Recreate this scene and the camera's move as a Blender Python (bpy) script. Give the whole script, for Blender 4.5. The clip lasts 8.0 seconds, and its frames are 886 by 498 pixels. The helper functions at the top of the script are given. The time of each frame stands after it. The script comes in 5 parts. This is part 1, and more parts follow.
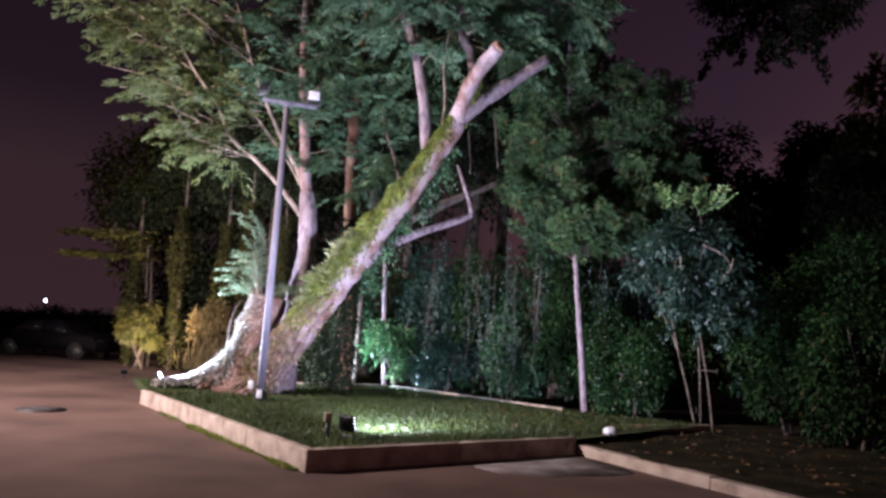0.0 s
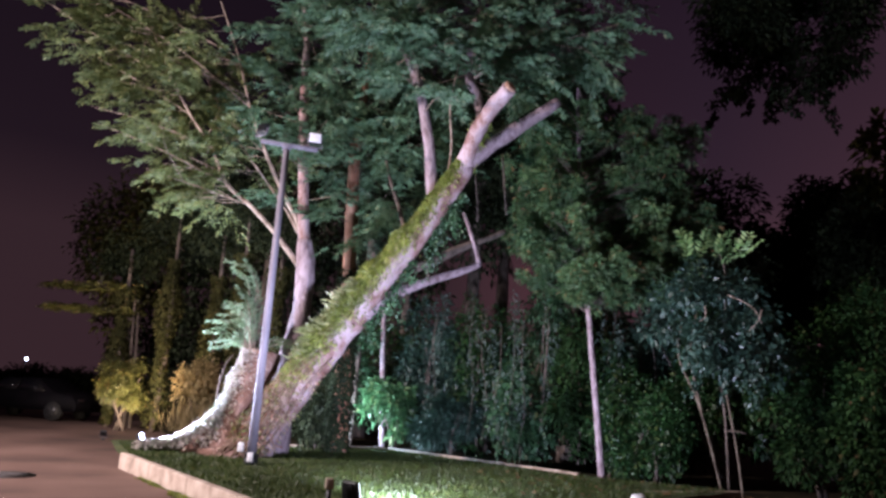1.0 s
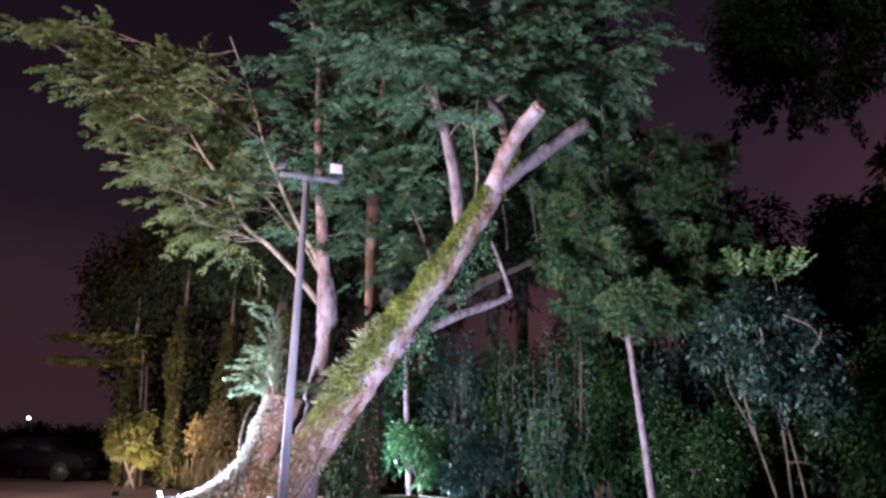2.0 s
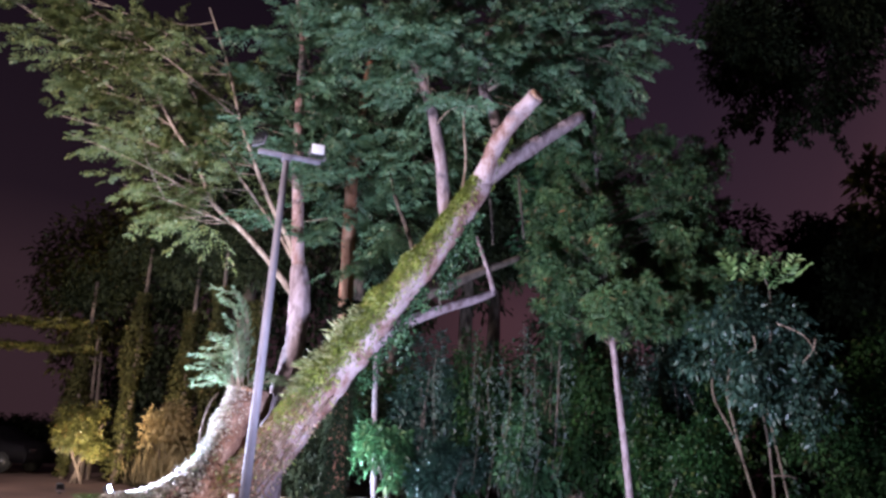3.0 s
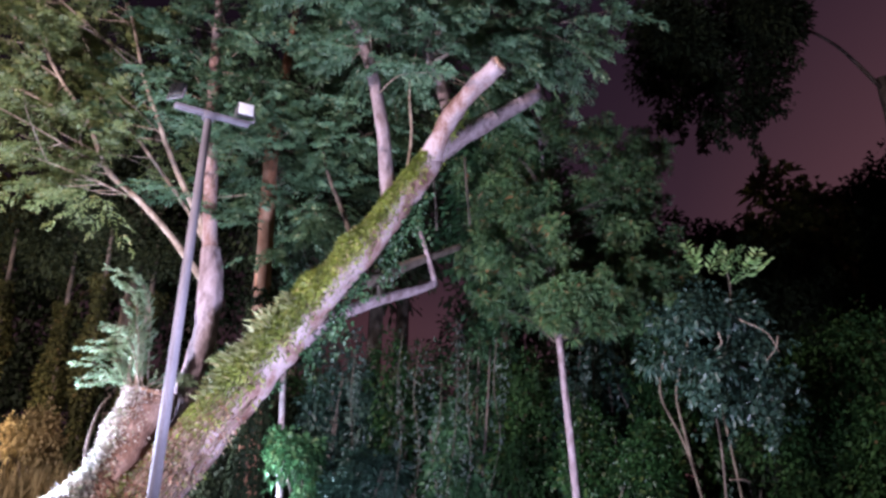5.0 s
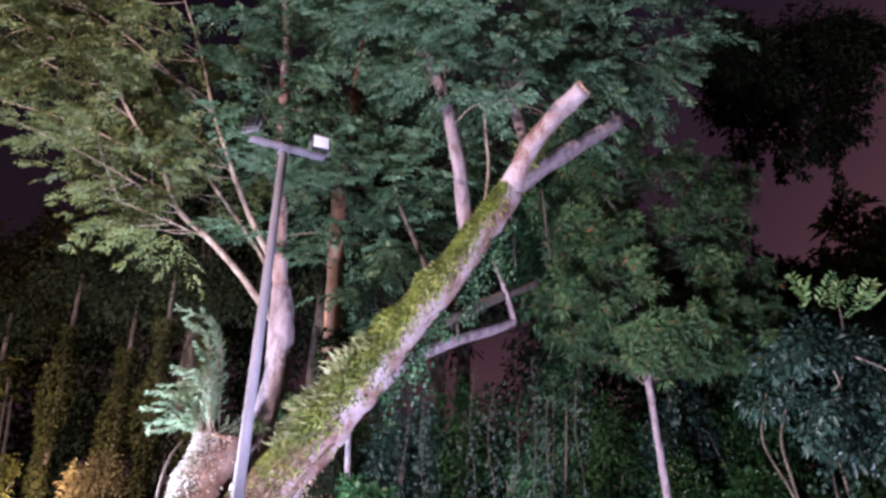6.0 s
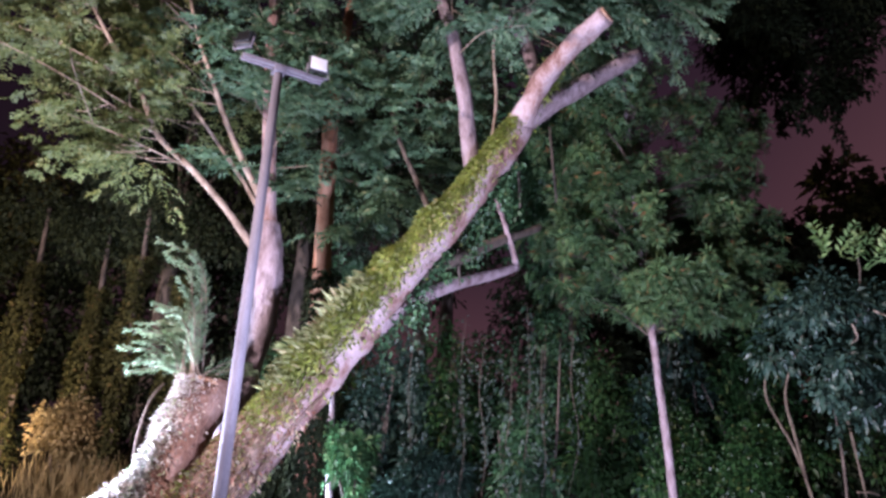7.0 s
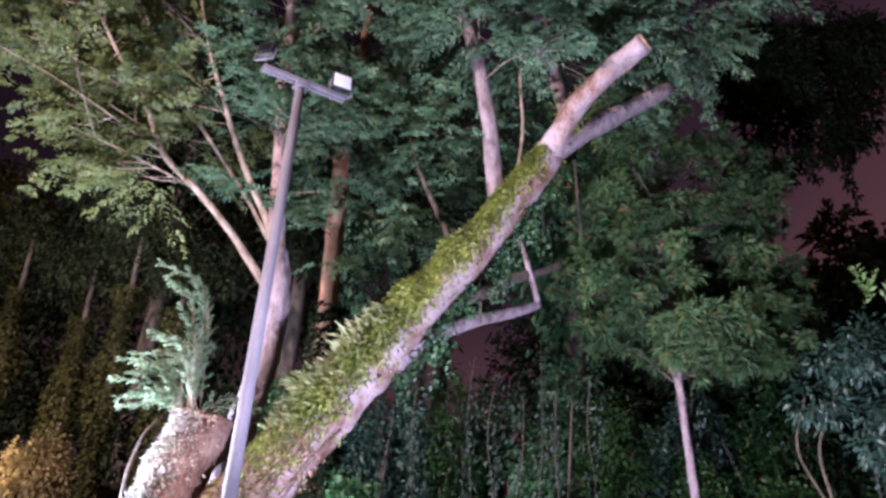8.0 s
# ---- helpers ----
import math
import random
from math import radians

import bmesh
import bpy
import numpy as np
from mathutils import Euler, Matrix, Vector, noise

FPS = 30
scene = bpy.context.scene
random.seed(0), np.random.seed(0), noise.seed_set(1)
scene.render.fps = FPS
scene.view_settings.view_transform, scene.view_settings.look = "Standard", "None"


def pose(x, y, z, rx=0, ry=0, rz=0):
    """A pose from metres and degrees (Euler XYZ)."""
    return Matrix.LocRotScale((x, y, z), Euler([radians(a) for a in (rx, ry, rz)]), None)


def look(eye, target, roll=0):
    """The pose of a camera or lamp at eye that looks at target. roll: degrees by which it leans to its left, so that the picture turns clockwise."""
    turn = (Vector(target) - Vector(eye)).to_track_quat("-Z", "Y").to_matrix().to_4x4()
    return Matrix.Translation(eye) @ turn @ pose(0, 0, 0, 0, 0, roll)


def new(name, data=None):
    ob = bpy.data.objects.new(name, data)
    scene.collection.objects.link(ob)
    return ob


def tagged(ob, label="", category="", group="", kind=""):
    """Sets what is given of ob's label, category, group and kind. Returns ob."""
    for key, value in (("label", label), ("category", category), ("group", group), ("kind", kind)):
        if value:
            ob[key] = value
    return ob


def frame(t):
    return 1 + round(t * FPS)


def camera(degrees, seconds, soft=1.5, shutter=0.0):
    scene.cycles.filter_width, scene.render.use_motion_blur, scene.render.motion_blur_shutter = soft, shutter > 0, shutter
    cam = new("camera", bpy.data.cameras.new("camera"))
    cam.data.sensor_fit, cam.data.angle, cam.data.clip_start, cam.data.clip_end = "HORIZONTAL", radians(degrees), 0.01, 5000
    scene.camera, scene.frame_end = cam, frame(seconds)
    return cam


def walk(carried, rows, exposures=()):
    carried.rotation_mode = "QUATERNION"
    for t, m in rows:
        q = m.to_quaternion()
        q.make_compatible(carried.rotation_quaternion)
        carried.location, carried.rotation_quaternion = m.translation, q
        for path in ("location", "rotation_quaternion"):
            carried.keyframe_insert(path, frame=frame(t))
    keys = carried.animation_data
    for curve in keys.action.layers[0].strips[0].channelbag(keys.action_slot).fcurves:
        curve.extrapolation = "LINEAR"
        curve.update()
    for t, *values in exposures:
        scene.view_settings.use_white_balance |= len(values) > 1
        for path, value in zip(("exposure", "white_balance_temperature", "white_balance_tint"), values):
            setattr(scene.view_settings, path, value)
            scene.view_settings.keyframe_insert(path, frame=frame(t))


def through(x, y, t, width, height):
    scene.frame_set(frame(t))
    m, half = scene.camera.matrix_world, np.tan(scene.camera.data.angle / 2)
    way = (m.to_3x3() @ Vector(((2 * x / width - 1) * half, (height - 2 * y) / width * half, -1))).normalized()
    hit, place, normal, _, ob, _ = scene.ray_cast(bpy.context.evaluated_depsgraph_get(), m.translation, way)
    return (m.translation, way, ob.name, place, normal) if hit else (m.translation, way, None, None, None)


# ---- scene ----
cam = camera(63.3, 8.0, soft=2.8)
PATH = [
    (0, (0.107, 0.384, 1.681), (0.081, 2.369, 1.923), 3.7),
    (0.5, (-0.091, 0.806, 1.576), (-0.136, 2.774, 1.932), 2.7),
    (1, (-0.207, 1.283, 1.577), (-0.218, 3.241, 1.986), 3.8),
    (1.5, (-0.541, 1.686, 1.554), (-0.604, 3.623, 2.048), 1.2),
    (3, (-1.136, 2.769, 1.42), (-1.051, 4.693, 1.961), 3.4),
    (3.5, (-1.359, 3.122, 1.361), (-1.403, 5.038, 1.932), 3.2),
    (4, (-1.616, 3.575, 1.406), (-1.471, 5.474, 2.016), 1.8),
    (5.5, (-2.301, 4.708, 1.382), (-1.855, 6.574, 1.944), 2.9),
    (6, (-2.53, 5.08, 1.409), (-2.24, 6.936, 2.097), 2.7),
    (6.5, (-2.769, 5.426, 1.472), (-2.414, 7.298, 2.08), 4.5),
    (7, (-2.853, 5.874, 1.4), (-2.47, 7.752, 1.969), 3.5),
    (7.5, (-3.074, 6.236, 1.405), (-2.68, 8.084, 2.06), 3.8),
    (8, (-3.237, 6.662, 1.366), (-2.822, 8.49, 2.062), 4.9),
]
walk(cam, [(t, look(eye, target, roll)) for t, eye, target, roll in PATH], [(0, 0.0, 5520, 21), (3, 0.0, 5430, 20), (4.5, 0.0, 5480, 22), (6.5, 0.0, 5570, 27), (8, 0.0, 5580, 26)])

# ---- world: a hazy city night sky ----
world = bpy.data.worlds.new("night_sky")
scene.world = world
world.use_nodes = True
wn, wl = world.node_tree.nodes, world.node_tree.links
wn.clear()
w_out = wn.new("ShaderNodeOutputWorld")
w_bg = wn.new("ShaderNodeBackground")
w_geo = wn.new("ShaderNodeTexCoord")
w_sep = wn.new("ShaderNodeSeparateXYZ")
w_ramp = wn.new("ShaderNodeValToRGB")
w_side = wn.new("ShaderNodeValToRGB")
w_mix = wn.new("ShaderNodeMix")
w_mix.data_type, w_mix.blend_type = "RGBA", "MULTIPLY"
w_mix.inputs[0].default_value = 1.0
wl.new(w_geo.outputs["Generated"], w_sep.inputs[0])
wl.new(w_sep.outputs["Z"], w_ramp.inputs[0])
wl.new(w_sep.outputs["X"], w_side.inputs[0])
w_ramp.color_ramp.elements[0].position, w_ramp.color_ramp.elements[0].color = 0.0, (0.250, 0.100, 0.080, 1)
w_ramp.color_ramp.elements[1].position, w_ramp.color_ramp.elements[1].color = 0.85, (0.020, 0.012, 0.020, 1)
w_ramp.color_ramp.elements.new(0.18).color = (0.230, 0.095, 0.078, 1)
w_ramp.color_ramp.elements.new(0.28).color = (0.105, 0.046, 0.047, 1)
w_ramp.color_ramp.elements.new(0.42).color = (0.078, 0.035, 0.038, 1)
w_ramp.color_ramp.elements.new(0.60).color = (0.046, 0.022, 0.028, 1)
w_side.color_ramp.elements[0].position, w_side.color_ramp.elements[0].color = 0.0, (0.15, 0.18, 0.23, 1)
w_side.color_ramp.elements[1].position, w_side.color_ramp.elements[1].color = 0.68, (1.0, 0.96, 0.92, 1)
w_side.color_ramp.elements.new(0.12).color = (0.28, 0.29, 0.36, 1)
w_side.color_ramp.elements.new(0.34).color = (0.30, 0.34, 0.46, 1)
w_side.color_ramp.elements.new(0.50).color = (0.45, 0.47, 0.56, 1)
wl.new(w_ramp.outputs[0], w_mix.inputs[6])
wl.new(w_side.outputs[0], w_mix.inputs[7])
wl.new(w_mix.outputs[2], w_bg.inputs[0])
w_bg.inputs[1].default_value = 1.0
wl.new(w_bg.outputs[0], w_out.inputs[0])


def lamp(name, kind, eye, target, watts, colour, size=0.3, angle=120, blend=0.6):
    data = bpy.data.lights.new(name, kind)
    data.energy, data.color = watts, colour
    if kind == "SPOT":
        data.spot_size, data.spot_blend, data.shadow_soft_size = radians(angle), blend, size
    else:
        data.shadow_soft_size = size
    ob = new(name, data)
    ob.matrix_world = look(eye, target)
    return ob


# The street's own lamp, high on the far side of the road
lamp("street_light", "SPOT", (-14.4, 7.6, 8.4), (-6.2, 15.4, 3.1), 23000, (1.0, 0.80, 0.67), 0.25, 104, 1.0)
# Ground floodlights
lamp("flood_light_tree", "SPOT", (-5.84, 16.10, 0.52), (-3.7, 16.5, 3.6), 2600, (0.86, 0.92, 1.0), 0.10, 155, 0.4)
lamp("flood_light_lawn", "SPOT", (-0.99, 10.56, 0.42), (-0.05, 13.7, 3.2), 3600, (0.87, 0.86, 1.0), 0.08, 131, 0.7)
lamp("flood_light_back", "SPOT", (-3.15, 20.9, 0.55), (0.4, 21.0, 2.2), 930, (0.76, 0.98, 1.0), 0.10, 130, 0.6)
lamp("warm_garden_light", "SPOT", (-9.0, 22.2, 0.32), (-9.9, 24.4, 3.3), 1600, (1.0, 0.74, 0.42), 0.08, 138, 0.9)


# ---- materials ----
def material(name, rough=0.7, metal=0.0):
    m = bpy.data.materials.new(name)
    m.use_nodes = True
    b = m.node_tree.nodes["Principled BSDF"]
    b.inputs["Roughness"].default_value = rough
    b.inputs["Metallic"].default_value = metal
    return m, m.node_tree.nodes, m.node_tree.links, b


def ramp_node(nodes, stops):
    r = nodes.new("ShaderNodeValToRGB")
    els = r.color_ramp.elements
    els[0].position, els[0].color = stops[0][0], (*stops[0][1], 1)
    els[1].position, els[1].color = stops[-1][0], (*stops[-1][1], 1)
    for p, c in stops[1:-1]:
        els.new(p).color = (*c, 1)
    return r


def rough_surface(name, stops, scale=6.0, fine=60.0, bump=0.4, rough=0.8, stretch=(1, 1, 1), distance=0.02, metal=0.0):
    """A weathered surface: broad stains over a fine grain, with relief from both."""
    m, n, l, b = material(name, rough, metal)
    co = n.new("ShaderNodeTexCoord")
    mp = n.new("ShaderNodeMapping")
    mp.inputs["Scale"].default_value = stretch
    l.new(co.outputs["Object"], mp.inputs[0])
    big = n.new("ShaderNodeTexNoise")
    big.inputs["Scale"].default_value, big.inputs["Detail"].default_value = scale, 6
    small = n.new("ShaderNodeTexNoise")
    small.inputs["Scale"].default_value, small.inputs["Detail"].default_value = fine, 4
    l.new(mp.outputs[0], big.inputs[0])
    l.new(mp.outputs[0], small.inputs[0])
    add = n.new("ShaderNodeMath")
    add.operation = "MULTIPLY_ADD"
    add.inputs[1].default_value = 0.35
    l.new(small.outputs[0], add.inputs[0])
    l.new(big.outputs[0], add.inputs[2])
    sub = n.new("ShaderNodeMath")
    sub.operation = "MULTIPLY_ADD"
    sub.inputs[1].default_value, sub.inputs[2].default_value = 1.8, -0.715
    l.new(add.outputs[0], sub.inputs[0])
    r = ramp_node(n, stops)
    l.new(sub.outputs[0], r.inputs[0])
    l.new(r.outputs[0], b.inputs["Base Color"])
    bp = n.new("ShaderNodeBump")
    bp.inputs["Strength"].default_value, bp.inputs["Distance"].default_value = bump, distance
    l.new(add.outputs[0], bp.inputs["Height"])
    l.new(bp.outputs[0], b.inputs["Normal"])
    return m


def leaf_material(name, dark, light, odd=None, odd_share=0.06, rough=0.45, through=0.25, patches=1.3, contrast=0.3):
    """Leaves that differ one from another, with light passing through them."""
    m, n, l, b = material(name, rough)
    geo = n.new("ShaderNodeNewGeometry")
    stops = [(0.0, dark), (1.0 - odd_share if odd else 1.0, light)]
    if odd:
        stops.append((1.0, odd))
    r = ramp_node(n, stops)
    l.new(geo.outputs["Random Per Island"], r.inputs[0])
    co = n.new("ShaderNodeTexCoord")
    patch = n.new("ShaderNodeTexNoise")
    patch.inputs["Scale"].default_value, patch.inputs["Detail"].default_value = patches, 3
    l.new(co.outputs["Object"], patch.inputs[0])
    pr = ramp_node(n, [(0.32, (0.92 - contrast, 0.96 - contrast, 0.9 - contrast)), (0.68, (0.95 + contrast, 0.9 + contrast, 0.8 + contrast))])
    l.new(patch.outputs[0], pr.inputs[0])
    mul = n.new("ShaderNodeMix")
    mul.data_type, mul.blend_type = "RGBA", "MULTIPLY"
    mul.inputs[0].default_value = 1.0
    l.new(r.outputs[0], mul.inputs[6])
    l.new(pr.outputs[0], mul.inputs[7])
    l.new(mul.outputs[2], b.inputs["Base Color"])
    tr = n.new("ShaderNodeBsdfTranslucent")
    l.new(mul.outputs[2], tr.inputs[0])
    mix = n.new("ShaderNodeMixShader")
    mix.inputs[0].default_value = through
    out = n["Material Output"]
    l.new(b.outputs[0], mix.inputs[1])
    l.new(tr.outputs[0], mix.inputs[2])
    l.new(mix.outputs[0], out.inputs[0])
    return m


def glowing(name, colour, strength):
    m, n, l, b = material(name, 0.3)
    b.inputs["Base Color"].default_value = (0.8, 0.8, 0.8, 1)
    b.inputs["Emission Color"].default_value = (*colour, 1)
    b.inputs["Emission Strength"].default_value = strength
    return m


ASPHALT = rough_surface("worn_asphalt", [(0.15, (0.058, 0.033, 0.024)), (0.5, (0.114, 0.065, 0.046)), (0.85, (0.154, 0.092, 0.068))], 0.5, 90, 0.35, 0.75, distance=0.006)
CONCRETE = rough_surface("kerb_concrete", [(0.2, (0.23, 0.175, 0.13)), (0.5, (0.39, 0.31, 0.24)), (0.8, (0.48, 0.40, 0.32))], 3.0, 55, 0.5, 0.85, distance=0.012)
APRON = rough_surface("apron_concrete", [(0.2, (0.10, 0.075, 0.062)), (0.6, (0.17, 0.15, 0.135)), (0.8, (0.23, 0.21, 0.195))], 2.5, 70, 0.35, 0.85, distance=0.006)
SOIL = rough_surface("leaf_littered_soil", [(0.2, (0.010, 0.009, 0.005)), (0.5, (0.024, 0.020, 0.009)), (0.8, (0.045, 0.034, 0.016))], 2.0, 30, 0.9, 0.95, distance=0.05)
TURF = rough_surface("lawn_soil", [(0.2, (0.022, 0.030, 0.008)), (0.5, (0.045, 0.065, 0.016)), (0.8, (0.085, 0.090, 0.025))], 1.4, 45, 0.9, 0.95, distance=0.04)
BARK_PALE = rough_surface("pale_smooth_bark", [(0.1, (0.12, 0.080, 0.082)), (0.45, (0.235, 0.178, 0.190)), (0.9, (0.345, 0.275, 0.30))], 8.0, 48, 1.0, 0.85, (1, 1, 0.5), 0.06)
BARK_PATCH = rough_surface("mottled_peeling_bark", [(0.18, (0.105, 0.050, 0.036)), (0.36, (0.21, 0.125, 0.108)), (0.55, (0.285, 0.212, 0.212)), (0.85, (0.38, 0.30, 0.315))], 2.8, 26, 1.0, 0.85, (1, 1, 0.6), 0.04)
BARK_RUST = rough_surface("rusty_brown_bark", [(0.2, (0.085, 0.036, 0.020)), (0.5, (0.26, 0.115, 0.062)), (0.8, (0.34, 0.19, 0.12))], 3.0, 40, 0.9, 0.9, (1, 1, 0.4), 0.03)
BARK_STUMP = rough_surface("reddish_stump_bark", [(0.15, (0.060, 0.028, 0.018)), (0.5, (0.150, 0.080, 0.056)), (0.85, (0.27, 0.18, 0.15))], 4.0, 32, 1.0, 0.9, (1, 1, 0.5), 0.045)
BARK_ROOT = rough_surface("brown_root_bark", [(0.15, (0.060, 0.034, 0.022)), (0.5, (0.14, 0.090, 0.062)), (0.85, (0.23, 0.165, 0.13))], 9.0, 45, 1.0, 0.9, (1, 1, 0.5), 0.03)
BARK_DARK = rough_surface("dark_bark", [(0.2, (0.035, 0.026, 0.020)), (0.5, (0.085, 0.065, 0.05)), (0.8, (0.13, 0.10, 0.08))], 6.0, 40, 0.9, 0.9, (1, 1, 0.4), 0.03)
TWIG = rough_surface("tan_twig_bark", [(0.2, (0.13, 0.095, 0.07)), (0.5, (0.24, 0.185, 0.14)), (0.8, (0.33, 0.27, 0.22))], 8.0, 60, 0.6, 0.85, (1, 1, 0.5), 0.01)
STEM_BARK = rough_surface("brown_stem_bark", [(0.2, (0.05, 0.036, 0.025)), (0.5, (0.105, 0.080, 0.056)), (0.8, (0.17, 0.14, 0.10))], 8.0, 50, 0.8, 0.9, (1, 1, 0.4), 0.015)
CUT_WOOD = rough_surface("weathered_cut_wood", [(0.2, (0.24, 0.12, 0.06)), (0.5, (0.42, 0.26, 0.17)), (0.8, (0.55, 0.40, 0.30))], 10, 60, 0.6, 0.9, distance=0.01)
GALVANISED = rough_surface("galvanised_steel", [(0.2, (0.115, 0.104, 0.125)), (0.5, (0.16, 0.145, 0.17)), (0.8, (0.21, 0.19, 0.22))], 4.0, 70, 0.08, 0.75, (1, 1, 0.3), 0.002, 0.0)
BLACK_METAL = rough_surface("black_painted_metal", [(0.2, (0.012, 0.012, 0.013)), (0.8, (0.03, 0.03, 0.032))], 12, 90, 0.15, 0.5, distance=0.002)
WHITE_PLASTIC = rough_surface("white_plastic", [(0.2, (0.55, 0.54, 0.52)), (0.8, (0.78, 0.77, 0.75))], 10, 80, 0.1, 0.45, distance=0.002)
LENS_OFF = rough_surface("white_reflector", [(0.2, (0.62, 0.62, 0.64)), (0.8, (0.74, 0.74, 0.76))], 10, 80, 0.05, 0.25, distance=0.002)
RUST_IRON = rough_surface("cast_iron", [(0.2, (0.018, 0.014, 0.012)), (0.8, (0.05, 0.04, 0.035))], 12, 80, 0.5, 0.6, distance=0.004)
CAR_PAINT = rough_surface("dark_car_paint", [(0.2, (0.003, 0.003, 0.004)), (0.8, (0.005, 0.004, 0.006))], 2, 60, 0.0, 0.6, distance=0.001)
TYRE = rough_surface("tyre_rubber", [(0.2, (0.012, 0.012, 0.012)), (0.8, (0.025, 0.025, 0.025))], 20, 90, 0.3, 0.9, distance=0.003)
ALLOY = rough_surface("alloy_rim", [(0.2, (0.06, 0.06, 0.06)), (0.8, (0.10, 0.10, 0.10))], 12, 90, 0.05, 0.35, distance=0.001, metal=0.6)
CAR_GLASS = rough_surface("dark_car_glass", [(0.2, (0.006, 0.006, 0.008)), (0.8, (0.01, 0.01, 0.012))], 2, 40, 0.0, 0.08, distance=0.001)
CAR_PAINT.node_tree.nodes["Principled BSDF"].inputs["Specular IOR Level"].default_value = 0.05
SOIL.node_tree.nodes["Principled BSDF"].inputs["Specular IOR Level"].default_value = 0.1
GLOW_WHITE = glowing("lit_flood_lens", (0.62, 0.70, 1.0), 30)
GLOW_SOFT = glowing("lit_back_lens", (0.95, 0.96, 1.0), 14)
GLOW_WARM = glowing("lit_garden_lens", (1.0, 0.75, 0.4), 6)

LEAF_FEATHER = leaf_material("feathery_leaf", (0.056, 0.120, 0.066), (0.128, 0.222, 0.126), (0.22, 0.24, 0.13), 0.08, 0.5, 0.30)
# Yellower copy of the feathery leaf: warm lamplight is put into its colour.
LEAF_WARMLIT_FEATHER = leaf_material("warm_lit_feathery_leaf", (0.092, 0.122, 0.040), (0.168, 0.205, 0.072), (0.24, 0.22, 0.09), 0.10, 0.5, 0.30)
LEAF_FERN = leaf_material("fern_leaf", (0.11, 0.145, 0.028), (0.30, 0.36, 0.07), (0.40, 0.34, 0.18), 0.12, 0.5, 0.30, 3.5, 0.4)
LEAF_MIXED = leaf_material("withered_creeper_leaf", (0.24, 0.085, 0.05), (0.52, 0.40, 0.33), (0.20, 0.24, 0.07), 0.25, 0.6, 0.25)
LEAF_BLADE = leaf_material("pale_fern_blade", (0.17, 0.20, 0.07), (0.36, 0.38, 0.18), (0.42, 0.36, 0.22), 0.15, 0.5, 0.30)
LEAF_SHOOT = leaf_material("young_shoot_leaf", (0.18, 0.27, 0.17), (0.32, 0.43, 0.28), None, 0.0, 0.45, 0.35)
LEAF_JUNGLE = leaf_material("jungle_leaf", (0.022, 0.062, 0.028), (0.055, 0.130, 0.058), (0.11, 0.12, 0.04), 0.05, 0.5, 0.22, 1.1, 0.45)
LEAF_CREEPER = leaf_material("creeper_leaf", (0.012, 0.044, 0.012), (0.032, 0.085, 0.024), (0.14, 0.17, 0.05), 0.08, 0.45, 0.28, 1.5, 0.4)
# Jungle green darkened in colour to stand for weak light on the thicket.
LEAF_THICKET_DIMMED = leaf_material("dimmed_thicket_leaf", (0.010, 0.034, 0.008), (0.026, 0.062, 0.015), (0.075, 0.05, 0.022), 0.05, 0.7, 0.2, 0.9, 0.5)
LEAF_BLUE = leaf_material("glossy_dark_leaf", (0.018, 0.044, 0.033), (0.048, 0.092, 0.070), None, 0.0, 0.40, 0.15, 1.1, 0.4)
LEAF_MOSS = leaf_material("hanging_grey_leaf", (0.045, 0.075, 0.062), (0.12, 0.155, 0.14), None, 0.0, 0.6, 0.25, 2.0, 0.4)
LEAF_BRIGHT = leaf_material("bright_green_leaf", (0.036, 0.100, 0.042), (0.09, 0.20, 0.085), (0.24, 0.30, 0.15), 0.10, 0.38, 0.35)
LEAF_TUFT = leaf_material("tufted_needle", (0.036, 0.096, 0.036), (0.100, 0.172, 0.062), (0.24, 0.10, 0.04), 0.07, 0.6, 0.25, 1.7, 0.5)
LEAF_PALE = leaf_material("pale_new_leaf", (0.18, 0.33, 0.12), (0.35, 0.50, 0.22), None, 0.0, 0.35, 0.35)
LEAF_WARM = leaf_material("olive_leaf", (0.060, 0.065, 0.016), (0.14, 0.14, 0.035), (0.24, 0.14, 0.05), 0.08, 0.5, 0.30)
# The olive leaf at half brightness, with shade put into the colour.
LEAF_WARM_SHADED = leaf_material("shaded_olive_creeper_leaf", (0.030, 0.032, 0.010), (0.070, 0.070, 0.020), (0.12, 0.08, 0.03), 0.06, 0.8, 0.25)
# Near-black leaf: the lack of light on far trees is in its colour.
LEAF_SHADE_AND_MOSS = leaf_material("shaded_leaf_and_dark_moss", (0.014, 0.021, 0.010), (0.031, 0.042, 0.017), None, 0.0, 0.7, 0.15)
LEAF_STRAW = leaf_material("dry_reed", (0.24, 0.18, 0.08), (0.44, 0.35, 0.18), None, 0.0, 0.6, 0.3)
LEAF_GRASS = leaf_material("grass_blade", (0.026, 0.051, 0.006), (0.060, 0.092, 0.012), (0.14, 0.11, 0.04), 0.06, 0.5, 0.3)
LEAF_LITTER = leaf_material("fallen_leaf", (0.10, 0.055, 0.022), (0.22, 0.13, 0.06), None, 0.0, 0.7, 0.1)
# Small leaf bleached pale: the floodlight's glare is put into its colour.
LEAF_FLOODLIT = leaf_material("floodlit_pale_leaf", (0.28, 0.25, 0.24), (0.60, 0.55, 0.55), (0.28, 0.36, 0.20), 0.2, 0.5, 0.3)
